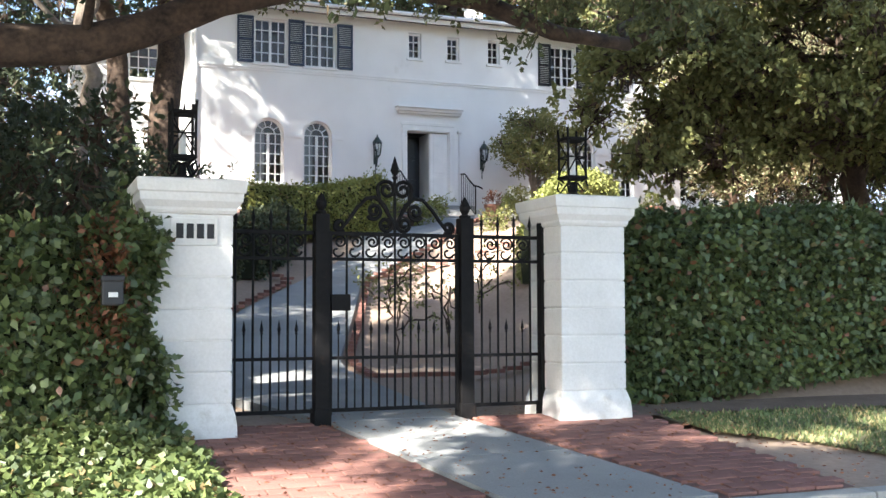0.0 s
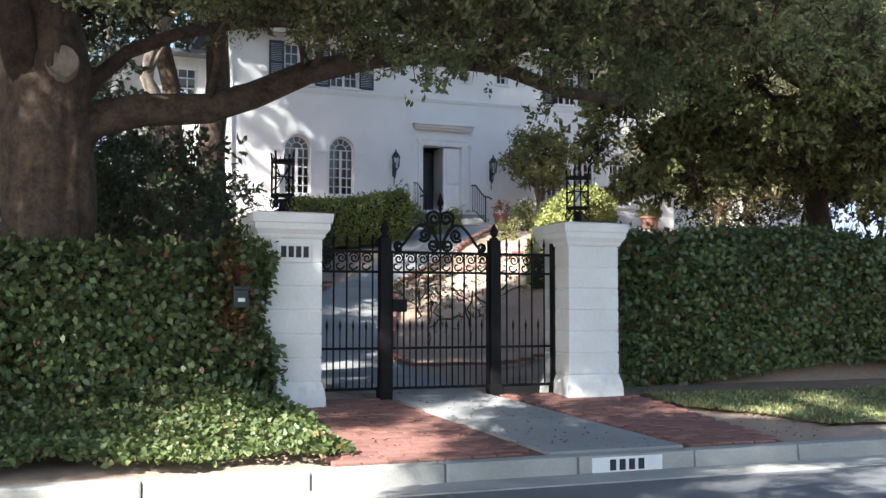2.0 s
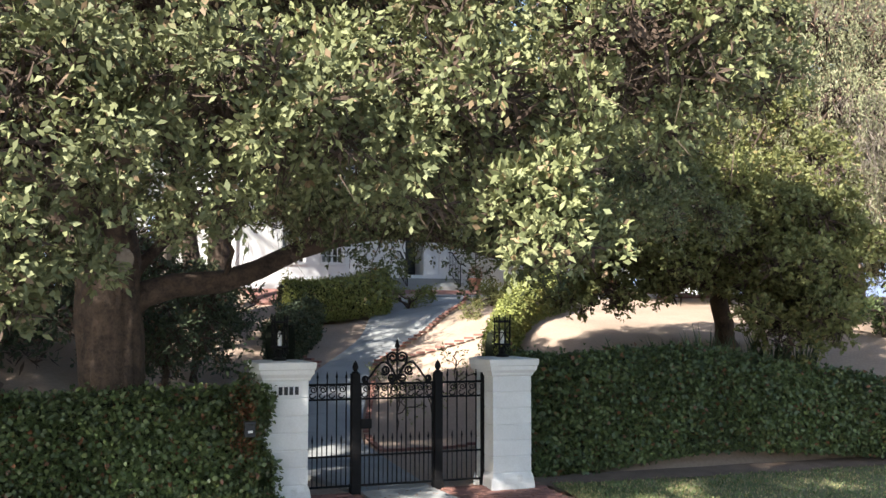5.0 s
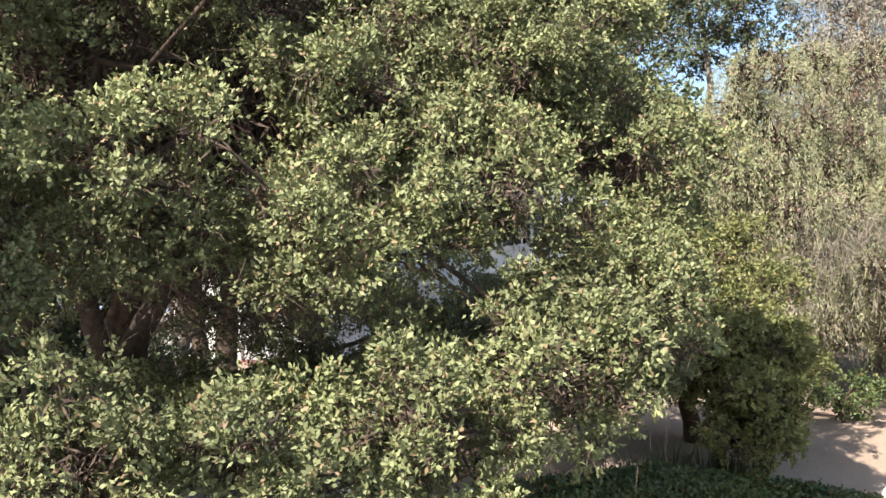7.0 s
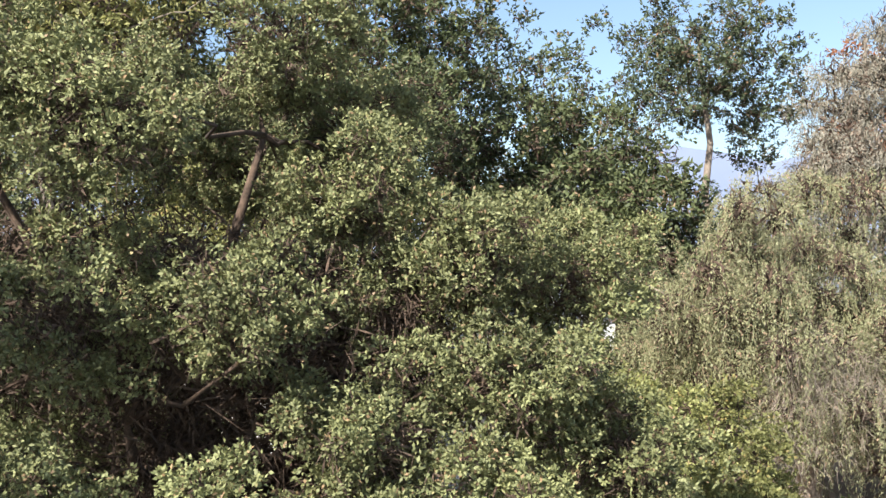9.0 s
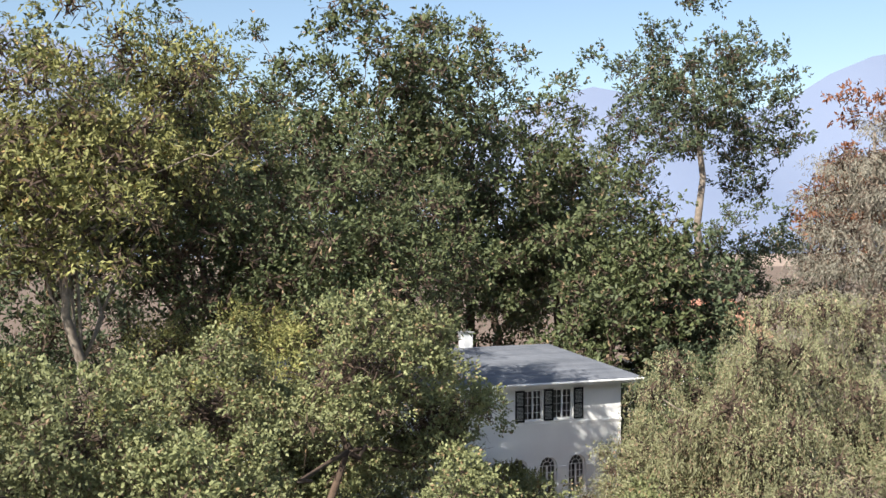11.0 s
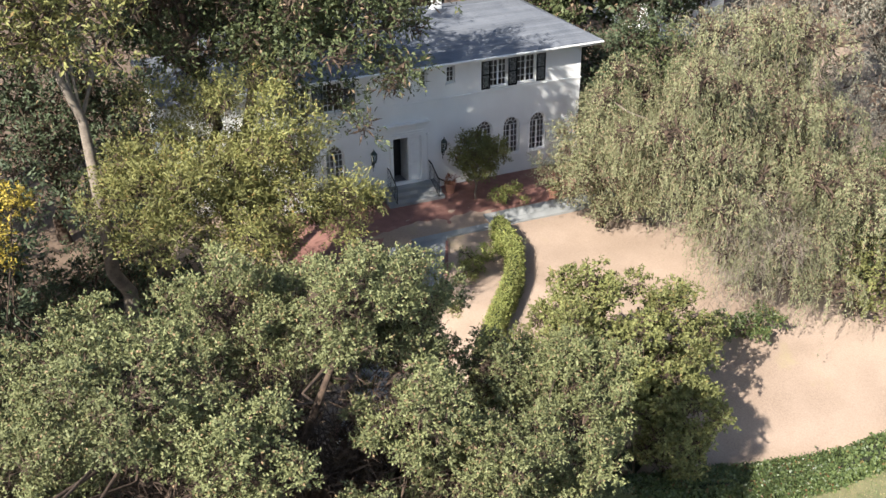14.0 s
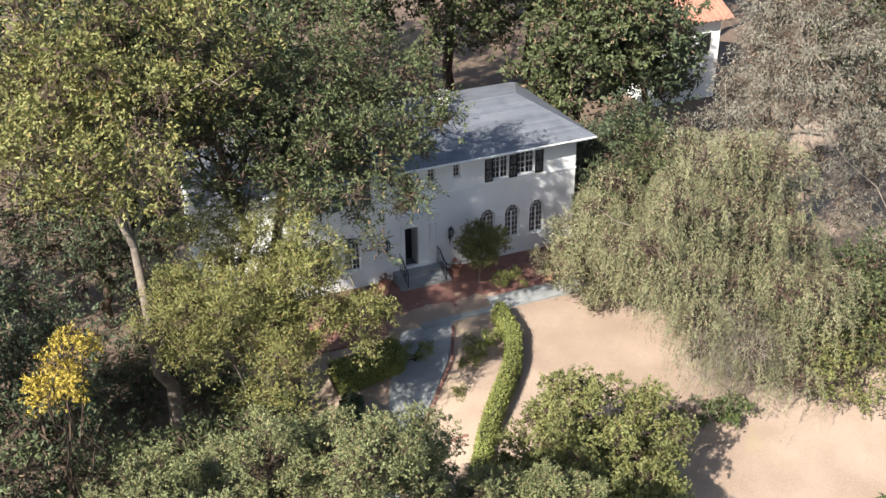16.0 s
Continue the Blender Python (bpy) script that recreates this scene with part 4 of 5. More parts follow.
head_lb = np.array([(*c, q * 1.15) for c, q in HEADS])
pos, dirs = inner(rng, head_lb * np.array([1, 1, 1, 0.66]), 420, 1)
leaves("shade_twig_fill", pos - np.array(O), dirs, 0.34, 0.032, BARK, oak, rng)["kind"] = "stuff"
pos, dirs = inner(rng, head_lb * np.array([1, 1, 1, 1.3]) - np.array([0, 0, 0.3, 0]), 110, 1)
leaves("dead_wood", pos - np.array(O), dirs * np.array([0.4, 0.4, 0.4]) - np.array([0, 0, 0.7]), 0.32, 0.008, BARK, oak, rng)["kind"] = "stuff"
# core of the crown filled dark, standing for its inner shade
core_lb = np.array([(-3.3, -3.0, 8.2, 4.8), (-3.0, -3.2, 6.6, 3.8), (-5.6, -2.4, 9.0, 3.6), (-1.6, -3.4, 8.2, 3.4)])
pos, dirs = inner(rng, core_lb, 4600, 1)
leaves("shade_twig_fill", pos - np.array(O), dirs, 0.5, 0.034, BARK, oak, rng)["kind"] = "stuff"
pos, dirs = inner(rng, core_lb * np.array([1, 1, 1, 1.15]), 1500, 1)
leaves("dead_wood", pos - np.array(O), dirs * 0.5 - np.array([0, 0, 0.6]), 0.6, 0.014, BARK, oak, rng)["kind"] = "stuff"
# hanging tufts seen against the house, in a darker leaf than the crown
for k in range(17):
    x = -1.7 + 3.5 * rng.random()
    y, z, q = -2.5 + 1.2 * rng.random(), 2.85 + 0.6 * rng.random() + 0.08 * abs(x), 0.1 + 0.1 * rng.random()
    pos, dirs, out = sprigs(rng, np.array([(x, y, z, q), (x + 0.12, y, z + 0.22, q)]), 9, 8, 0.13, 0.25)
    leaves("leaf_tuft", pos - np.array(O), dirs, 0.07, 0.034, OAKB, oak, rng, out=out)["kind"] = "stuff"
    part("twig", tubem(limb_path(Vector((x + 0.35, y + 0.3, 4.3)) - O, Vector((x, y, z - 0.05)) - O, rng, 5, 0.1), [0.012, 0.011, 0.009, 0.007, 0.005, 0.003], 5), BARK, oak)

# broad-leaved tree inside the hedge
r_ = R(21)
b_lb = joined(lobes(r_, (7.4, 3.0, 5.1), (2.7, 2.6, 2.0), 62, 0.45, 0.8, 0.12, 2.7, 0.1, 0.56), lobes(r_, (8.3, 0.8, 3.6), (1.3, 1.1, 1.3), 26, 0.35, 0.6, 0.1, 2.0, 0.1, 0.56), lobes(r_, (5.4, 3.4, 3.7), (1.3, 1.3, 0.9), 18, 0.35, 0.6, 0.1, 2.8), lobes(r_, (9.6, 3.2, 4.0), (1.5, 1.6, 1.4), 22, 0.4, 0.7, 0.1, 2.4))
tree("broadleaf_tree", "rounded yellow-green broad-leaved tree on the lawn", (9.4, 4.6, 2.0), (7.9, 3.3, 5.0), 0.24, 0.1, b_lb, 13, 9, (0.105, 0.06), BROAD, seed=22, spread=0.16, limbs=14, sub=7, core=60)
# weeping tree
r_ = R(31)
c_lb = grouped(r_, (15.9, 7.9, 8.2), (4.6, 5.2, 4.8), 120, 0.7, 1.2, 0.08, 3.6, 9, 0.5)
wt = tree("weeping_tree", "large weeping tree with grey-green hanging strands", (16.4, 8.6, 2.5), (15.9, 8.2, 9.6), 0.45, 0.15, c_lb, 5, 6, (0.1, 0.028), WEEP, BARKP, seed=32, spread=0.5, droop=1.6, limbs=12, up=0.45, sub=6, core=70)
wo = np.array((16.4, 8.6, 2.5))


def hanging(rng, lb, per, count, lo, hi, low):
    """Strands that spring out of each clump and hang down, leaves close along each of them."""
    c = np.repeat(lb, per, axis=0)
    d = unit(rng, len(c))
    d[:, 2] = np.abs(d[:, 2]) * 0.8
    p = c[:, :3] + d * c[:, 3:4] * 0.85
    ln = np.minimum(rng.uniform(lo, hi, len(c)), (p[:, 2] - low).clip(0.3))[:, None]
    p, d, ln = np.repeat(p, count, axis=0), np.repeat(d, count, axis=0), np.repeat(ln, count, axis=0)
    f = rng.random((len(p), 1))
    side = d * np.array([1, 1, 0.6])
    pos = p + side * 0.45 * np.sqrt(f) - np.array([0, 0, 1]) * ln * f ** 1.4 + rng.normal(size=p.shape) * 0.03
    return pos, side * 0.3 * (1 - f) - np.array([0, 0, 0.8]) * (0.25 + f) + rng.normal(size=p.shape) * 0.32, d


pos, dirs, out = hanging(r_, c_lb, 42, 34, 0.7, 2.2, 2.6)
leaves("hanging_foliage", pos - wo, dirs, 0.11, 0.026, WEEP, wt, r_, out=out)["kind"] = "stuff"
bare = lobes(r_, (13.6, 4.6, 6.6), (1.3, 1.2, 1.6), 14, 0.5, 0.8, 0.2)
pos, dirs, out = hanging(r_, bare, 34, 5, 0.5, 1.5, 2.6)
leaves("dead_wood", pos - wo, dirs, 0.6, 0.012, BARKP, wt, r_, out=out)["kind"] = "stuff"
r_ = R(33)
tree("olive_tree", "grey-green olive-like tree beside the terrace", (13.6, 13.6, 3.1), (13.5, 13.4, 5.6), 0.16, 0.06, lobes(r_, (13.5, 13.4, 5.9), (1.9, 1.8, 2.1), 46, 0.45, 0.75, 0.12, 3.5), 12, 9, (0.11, 0.04), WEEP, seed=34, spread=0.35, droop=0.2, limbs=10)
# cedar
r_ = R(41)
ce = []
for i in range(150):
    z = 5.0 + 13.5 * r_.random() ** 0.9
    a, rad = 2 * math.pi * r_.random(), (6.0 * (1 - (z - 5.0) / 15.5) + 0.5) * (0.55 + 0.45 * r_.random())
    ce.append((22.6 + rad * math.cos(a), 12.4 + rad * math.sin(a), round(z / 1.25) * 1.25 + 0.3 * r_.random(), 0.85 + 0.7 * r_.random()))
tree("cedar_tree", "grey-green cedar with drooping tiers of boughs", (22.6, 12.4, 3.0), (22.6, 12.4, 18.8), 0.45, 0.05, np.array(ce), 8, 12, (0.15, 0.036), CEDAR, BARKP, seed=42, spread=0.6, droop=1.0, limbs=24, up=0.1, limb_r=0.3, sub=6, core=26, flat=0.32)
# yellow-green feathery tree and the tall trees behind it
r_ = R(51)
tree("feathery_tree", "yellow-green feathery tree in front of tall dark trees", (-2.4, 10.2, 1.8), (-2.0, 9.6, 8.5), 0.2, 0.07, grouped(r_, (-1.8, 9.6, 9.4), (3.9, 3.2, 3.4), 84, 0.45, 0.8, 0.1, 5.6, 8, 0.48), 14, 9, (0.13, 0.04), FERN, BARKP, seed=52, spread=0.4, droop=0.15, limbs=16, up=0.5)
TALL = [
    ((-0.5, 13.2, 2.4), (-0.35, 13.4, 14), (1.9, 13.5, 14.1), (4.6, 3.8, 4.5), 90, 9.9, OAKB, BARK, 61, 0.36),
    ((-5.0, 12.2, 2.6), (-6.2, 11.8, 14.0), (-6.0, 11.8, 17.0), (4.8, 4.0, 4.0), 66, 12.8, FERN, BARKP, 62, 0.28),
    ((-1.3, 13.1, 2.5), (-2.2, 14.0, 14.0), (-4.0, 16.4, 16.4), (5.0, 4.2, 5.4), 74, 9.5, OAKB, BARK, 63, 0.26),
    ((-12.5, 9.0, 2.6), (-12.5, 9.2, 9.0), (-12.4, 9.4, 8.6), (4.6, 5.2, 6.2), 80, 3.2, DARK, BARK, 64, 0.35),
    ((-13.0, 1.0, 1.4), (-12.8, 0.6, 8.0), (-12.6, 0.4, 8.2), (4.2, 4.6, 4.8), 66, 4.0, OAKB, BARK, 65, 0.35),
    ((-6.5, 20.5, 3.0), (-6.5, 20.5, 8.0), (-6.2, 20.5, 8.4), (4.2, 2.6, 5.2), 60, 3.4, DARK, BARK, 76, 0.3),
    ((4.6, 31.0, 3.4), (4.8, 31, 16), (4.8, 31.0, 14.8), (5.6, 4.0, 8.0), 70, 5.5, DARK, BARK, 66, 0.4),
    ((13.6, 32.0, 3.4), (13.6, 32, 18), (14.0, 32.0, 17.4), (5.8, 3.6, 9.4), 100, 4.5, OAKB, BARK, 67, 0.4),
    ((19.6, 26.0, 3.4), (19.6, 26, 12), (19.6, 25.6, 11.4), (3.8, 3.0, 7.2), 76, 3.6, OAKB, BARK, 68, 0.3),
    ((18.6, 20.5, 3.4), (18.6, 20.5, 7), (18.6, 20.2, 6.8), (2.4, 2.4, 3.6), 46, 3.4, DARK, BARK, 77, 0.2),
    ((19.4, 17.0, 3.3), (19.4, 17.0, 6.6), (19.2, 16.8, 6.6), (2.4, 2.4, 3.2), 44, 3.4, OAKB, BARK, 520, 0.2),
    ((23.0, 6.6, 2.6), (22.8, 6.5, 5), (22.6, 6.4, 4.9), (2.6, 2.4, 2.6), 40, 2.6, OAKB, BARK, 521, 0.2),
    ((21.0, 34.0, 3.4), (21, 34, 15), (20.8, 34.0, 14.8), (5.2, 4.0, 8.4), 80, 4.5, OAKB, BARK, 69, 0.4),
    ((28.0, 42.0, 3.4), (28, 42, 15), (27.4, 42.0, 14.6), (5.6, 4.0, 9.0), 70, 4.5, DARK, BARK, 78, 0.4),
    ((-6.0, 27.0, 3.0), (-6, 27, 15), (-6.0, 27.0, 15.0), (6.0, 5.0, 8.5), 80, 4.5, DARK, BARK, 70, 0.4),
    ((-17.0, 20.0, 2.8), (-17, 20, 13), (-17.0, 20.0, 12.0), (6.5, 6.0, 8.0), 80, 3.5, DARK, BARK, 71, 0.4),
    ((33.5, 38.0, 3.4), (33, 38, 26), (33.4, 38.0, 23.4), (7.6, 4.4, 7.6), 90, 13.0, DARK, BARKP, 72, 0.4),
    ((34.0, 18.0, 3.0), (34, 18, 12), (33.5, 18.0, 10.5), (5.0, 5.0, 6.5), 60, 4.0, OAKB, BARK, 73, 0.35),
    ((47.0, 50.0, 3.4), (47, 50, 12), (47.0, 50.0, 12.0), (8.0, 5.0, 7.0), 60, 4.0, DARK, BARK, 74, 0.4),
    ((38.0, 56.0, 3.4), (38, 56, 12), (38.0, 56.0, 10.0), (12.0, 5.0, 6.0), 70, 4.0, DARK, BARK, 75, 0.4),
    ((37.0, 27.0, 3.4), (37, 27, 18), (36.8, 27.0, 17.5), (4.0, 3.6, 6.0), 44, 7.0, RUST, BARKP, 79, 0.3),
    ((8.4, 29.0, 3.4), (8.4, 29, 19), (8.4, 29.4, 19.5), (5.0, 3.0, 9.0), 66, 6.0, OAKB, BARK, 98, 0.35),
    ((46.0, 12.0, 3.0), (46, 12, 9), (46.0, 12.0, 7.5), (7.0, 5.0, 5.0), 50, 2.5, OAKB, BARK, 501, 0.4),
    ((46.0, 26.0, 3.0), (46, 26, 9), (46.0, 26.0, 8.5), (7.0, 6.0, 6.0), 50, 2.5, OAKB, BARK, 502, 0.4),
    ((62.0, 34.0, 3.0), (62, 34, 9), (62.0, 34.0, 8.5), (9.0, 8.0, 7.0), 50, 2.5, DARK, BARK, 503, 0.4),
    ((3.5, 30.4, 3.4), (3.5, 30.4, 9), (3.5, 30.4, 9.0), (6.0, 1.8, 3.6), 76, 4.2, DARK, BARK, 517, 0.3),
    ((-6.6, 5.6, 2.2), (-6.4, 5.5, 6), (-6.3, 5.4, 6.5), (1.9, 1.7, 1.5), 30, 4.6, OAKB, BARK, 518, 0.14),
    ((-4.0, 6.0, 2.0), (-4.1, 5.9, 6), (-4.1, 5.8, 6.3), (1.6, 1.5, 1.3), 26, 4.6, OAKB, BARK, 519, 0.14),
    ((24.5, 26.5, 3.4), (24.5, 26.5, 10), (24.4, 26.5, 9.4), (3.2, 3.0, 5.4), 54, 3.4, DARK, BARK, 511, 0.3),
    ((30.5, 8.0, 2.8), (30.5, 8, 6), (30.5, 8.0, 5.6), (3.4, 3.2, 3.0), 44, 2.8, OAKB, BARK, 512, 0.25),
    ((17.0, 37.0, 3.4), (17, 37, 19), (16.4, 37.0, 19.5), (6.0, 4.0, 9.4), 70, 4.5, DARK, BARK, 513, 0.4),
    ((0.5, 36.0, 3.4), (0.5, 36, 17), (0.5, 36.0, 16.5), (6.5, 4.0, 9.5), 70, 4.5, DARK, BARK, 514, 0.4),
    ((26.0, 52.0, 3.4), (26, 52, 17), (26.0, 52.0, 15.0), (9.0, 5.0, 9.5), 60, 4.0, OAKB, BARK, 515, 0.4),
    ((8.0, 44.0, 3.4), (8, 44, 18), (8.0, 44.0, 18.0), (9.0, 4.0, 10.0), 70, 4.5, OAKB, BARK, 516, 0.4),
    # never in view, added left of the gate to shade the hedge
    ((-15.5, -4.5, -0.1), (-15.5, -4.5, 7.0), (-15.4, -4.4, 7.6), (3.4, 3.2, 3.6), 46, 4.0, OAKB, BARK, 99, 0.3),
]
for base, top, ctr, rad, n, flo, m, bk, sd_, r0 in TALL:
    r_ = R(sd_)
    far = base[1] > 24 or base[0] > 30 or base[0] < -15
    lab = "tall tree with rusty autumn leaves" if m is RUST else "tall dense dark green tree in the grounds" if m is DARK else "tall dense olive green tree in the grounds"
    tree("tall_tree", lab, base, top, r0, 0.1, grouped(r_, ctr, rad, int(n * (1.0 if far else 1.15)), 0.7, 1.3 if far else 1.1, 0.1, flo, 9, 0.48), 5 if far else 7, 5 if far else 7, (0.3, 0.15) if far else (0.18, 0.07), m, bk, seed=sd_ + 100, spread=0.42, droop=0.1, limbs=12, group="background trees", up=0.35, sub=6, core=24 if far else 38, fork=7)
# smaller planting
SHRUB = [
    ((-9.2, 5.2, 2.0), (-9.0, 4.8, 11.6), (1.05, 1.0, 0.95), 16, YEL, "tall slender tree with a yellowing crown", 81, (0.12, 0.05)),
    ((21.0, 4.6, 2.0), (20.6, 4.4, 3.6), (2.4, 2.0, 1.6), 40, BROAD, "bright green rounded shrub at the lawn's edge", 82, (0.13, 0.06)),
    ((14.6, 5.4, 2.1), (14.5, 5.3, 2.7), (1.2, 0.9, 0.6), 16, IVYG, "low green shrub under the weeping tree", 83, (0.1, 0.06)),
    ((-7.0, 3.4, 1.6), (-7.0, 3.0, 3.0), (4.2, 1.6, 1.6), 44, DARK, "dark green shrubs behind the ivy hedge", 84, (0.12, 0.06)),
    # the dark shrubs below cover bare ground that should lie in deep shade
    ((-5.5, 6.4, 2.2), (-5.5, 6.2, 3.6), (2.6, 2.0, 1.6), 36, DARK, "dark-leaved shrubs filling in the shade under the trees", 180, (0.12, 0.06)),
    ((-9.0, 8.6, 2.4), (-9.0, 8.4, 4.4), (2.6, 2.2, 2.4), 40, DARK, "dark-leaved shrubs filling in the shade under the trees", 181, (0.13, 0.06)),
    ((-9.5, 5.6, 2.2), (-9.6, 5.4, 3.4), (2.4, 1.8, 1.5), 34, DARK, "dark-leaved shrubs filling in the shade under the trees", 182, (0.13, 0.06)),
    ((-12.5, 4.0, 2.0), (-12.5, 4.0, 3.4), (2.4, 2.0, 1.8), 34, DARK, "dark-leaved shrubs filling in the shade under the trees", 183, (0.13, 0.06)),
    ((-2.9, 4.6, 1.4), (-2.9, 4.4, 2.3), (1.3, 1.6, 0.9), 26, DARK, "dark-leaved shrubs filling in the shade under the trees", 184, (0.11, 0.05)),
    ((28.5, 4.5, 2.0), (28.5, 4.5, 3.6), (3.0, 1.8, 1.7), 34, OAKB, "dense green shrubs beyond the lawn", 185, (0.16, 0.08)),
    ((-6.2, 14.6, 3.0), (-6.2, 14.4, 4.2), (2.2, 1.6, 1.4), 26, DARK, "dark-leaved shrubs filling in the shade under the trees", 186, (0.13, 0.06)),
    ((-3.0, 13.6, 2.6), (-3.0, 13.4, 3.6), (1.6, 1.4, 1.2), 22, DARK, "dark-leaved shrubs filling in the shade under the trees", 187, (0.13, 0.06)),
    ((-0.9, 12.0, 2.2), (-0.9, 11.8, 2.9), (0.9, 1.0, 0.8), 16, DARK, "dark-leaved shrub filling in the shade under the trees", 188, (0.12, 0.06)),
    ((-9.2, 12.6, 2.8), (-9.2, 12.4, 4.0), (2.2, 1.8, 1.5), 26, DARK, "dark-leaved shrubs filling in the shade under the trees", 189, (0.13, 0.06)),
    ((25.0, 17.4, 3.2), (25.0, 17.2, 5.0), (2.4, 1.8, 2.0), 30, OAKB, "dense green shrubs beyond the lawn", 190, (0.16, 0.08)),
    ((-1.8, 8.6, 1.4), (-1.8, 8.4, 2.6), (1.4, 1.2, 1.0), 20, DARK, "dark shrub beside the path", 85, (0.11, 0.05)),
    ((4.9, 13.4, 2.7), (4.9, 13.3, 3.1), (0.9, 0.7, 0.4), 14, BOX, "pale yellow-green flowering shrub", 86, (0.07, 0.035)),
    ((7.7, 13.0, 2.85), (7.7, 12.9, 3.3), (1.0, 0.6, 0.4), 14, BOX, "pale yellow-green flowering shrub", 87, (0.07, 0.035)),
    ((10.8, 16.6, 3.3), (10.8, 16.4, 3.75), (0.8, 0.6, 0.4), 10, BOX, "clipped yellow-green shrub by the terrace", 88, (0.07, 0.035)),
    ((-4.2, 16.5, 3.0), (-4.2, 16.4, 4.6), (2.4, 1.6, 1.8), 34, DARK, "dark green shrubs beside the house", 89, (0.12, 0.06)),
    ((17.6, 17.5, 3.3), (17.4, 17.2, 5.4), (1.8, 1.8, 2.4), 34, OAKB, "dense green shrub at the house corner", 90, (0.12, 0.05)),
    ((5.8, 10.6, 2.3), (5.8, 10.5, 2.6), (0.5, 0.4, 0.3), 6, BROAD, "small rose bush in dry soil", 91, (0.06, 0.035)),
    ((7.0, 12.3, 2.8), (7.0, 12.2, 3.1), (0.6, 0.5, 0.35), 8, BROAD, "small rose bush in dry soil", 92, (0.06, 0.035)),
]
for base, ctr, rad, n, m, lab, sd_, lf in SHRUB:
    r_ = R(sd_)
    k = max(0.12, min(rad) * 0.35)
    tree("shrub", lab, base, ctr, 0.05 + 0.02 * max(rad), 0.02, lobes(r_, ctr, rad, n, k * 0.8, k * 1.5, 0.3, base[2] + 0.05), 7, 6, lf, m, seed=sd_ + 200, spread=0.16, sub=5, core=22, limbs=6, category="shrub")
for i, (x, y, h) in enumerate(((1.55, 4.6, 1.15), (2.5, 5.2, 1.0), (2.1, 6.6, 0.9), (3.4, 6.2, 0.95))):
    r_ = R(300 + i)
    z = gz(x, y)
    lb = np.array([(x + 0.32 * r_.normal(), y + 0.25 * r_.normal(), z + h * (0.35 + 0.65 * r_.random()), 0.1) for _ in range(11)])
    tree("rose_bush", "sparse leggy rose bush in a bare bed", (x, y, z), (x + 0.05, y, z + h * 0.7), 0.014, 0.008, lb, 6, 5, (0.055, 0.032), BROAD, sub=0, core=0, seed=310 + i, spread=0.12, limbs=5, group="rose bed", category="shrub", limb_r=0.5)
r_ = R(95)
tree("citrus_tree", "small pale green citrus tree on the terrace", (9.8, 17.3, 3.42), (9.75, 17.3, 4.7), 0.06, 0.035, lobes(r_, (9.8, 17.2, 5.45), (1.05, 0.9, 0.75), 30, 0.25, 0.42, 0.15, 4.6), 9, 7, (0.09, 0.045), BROAD, BARKP, seed=96, spread=0.2, limbs=9, limb_r=0.7)


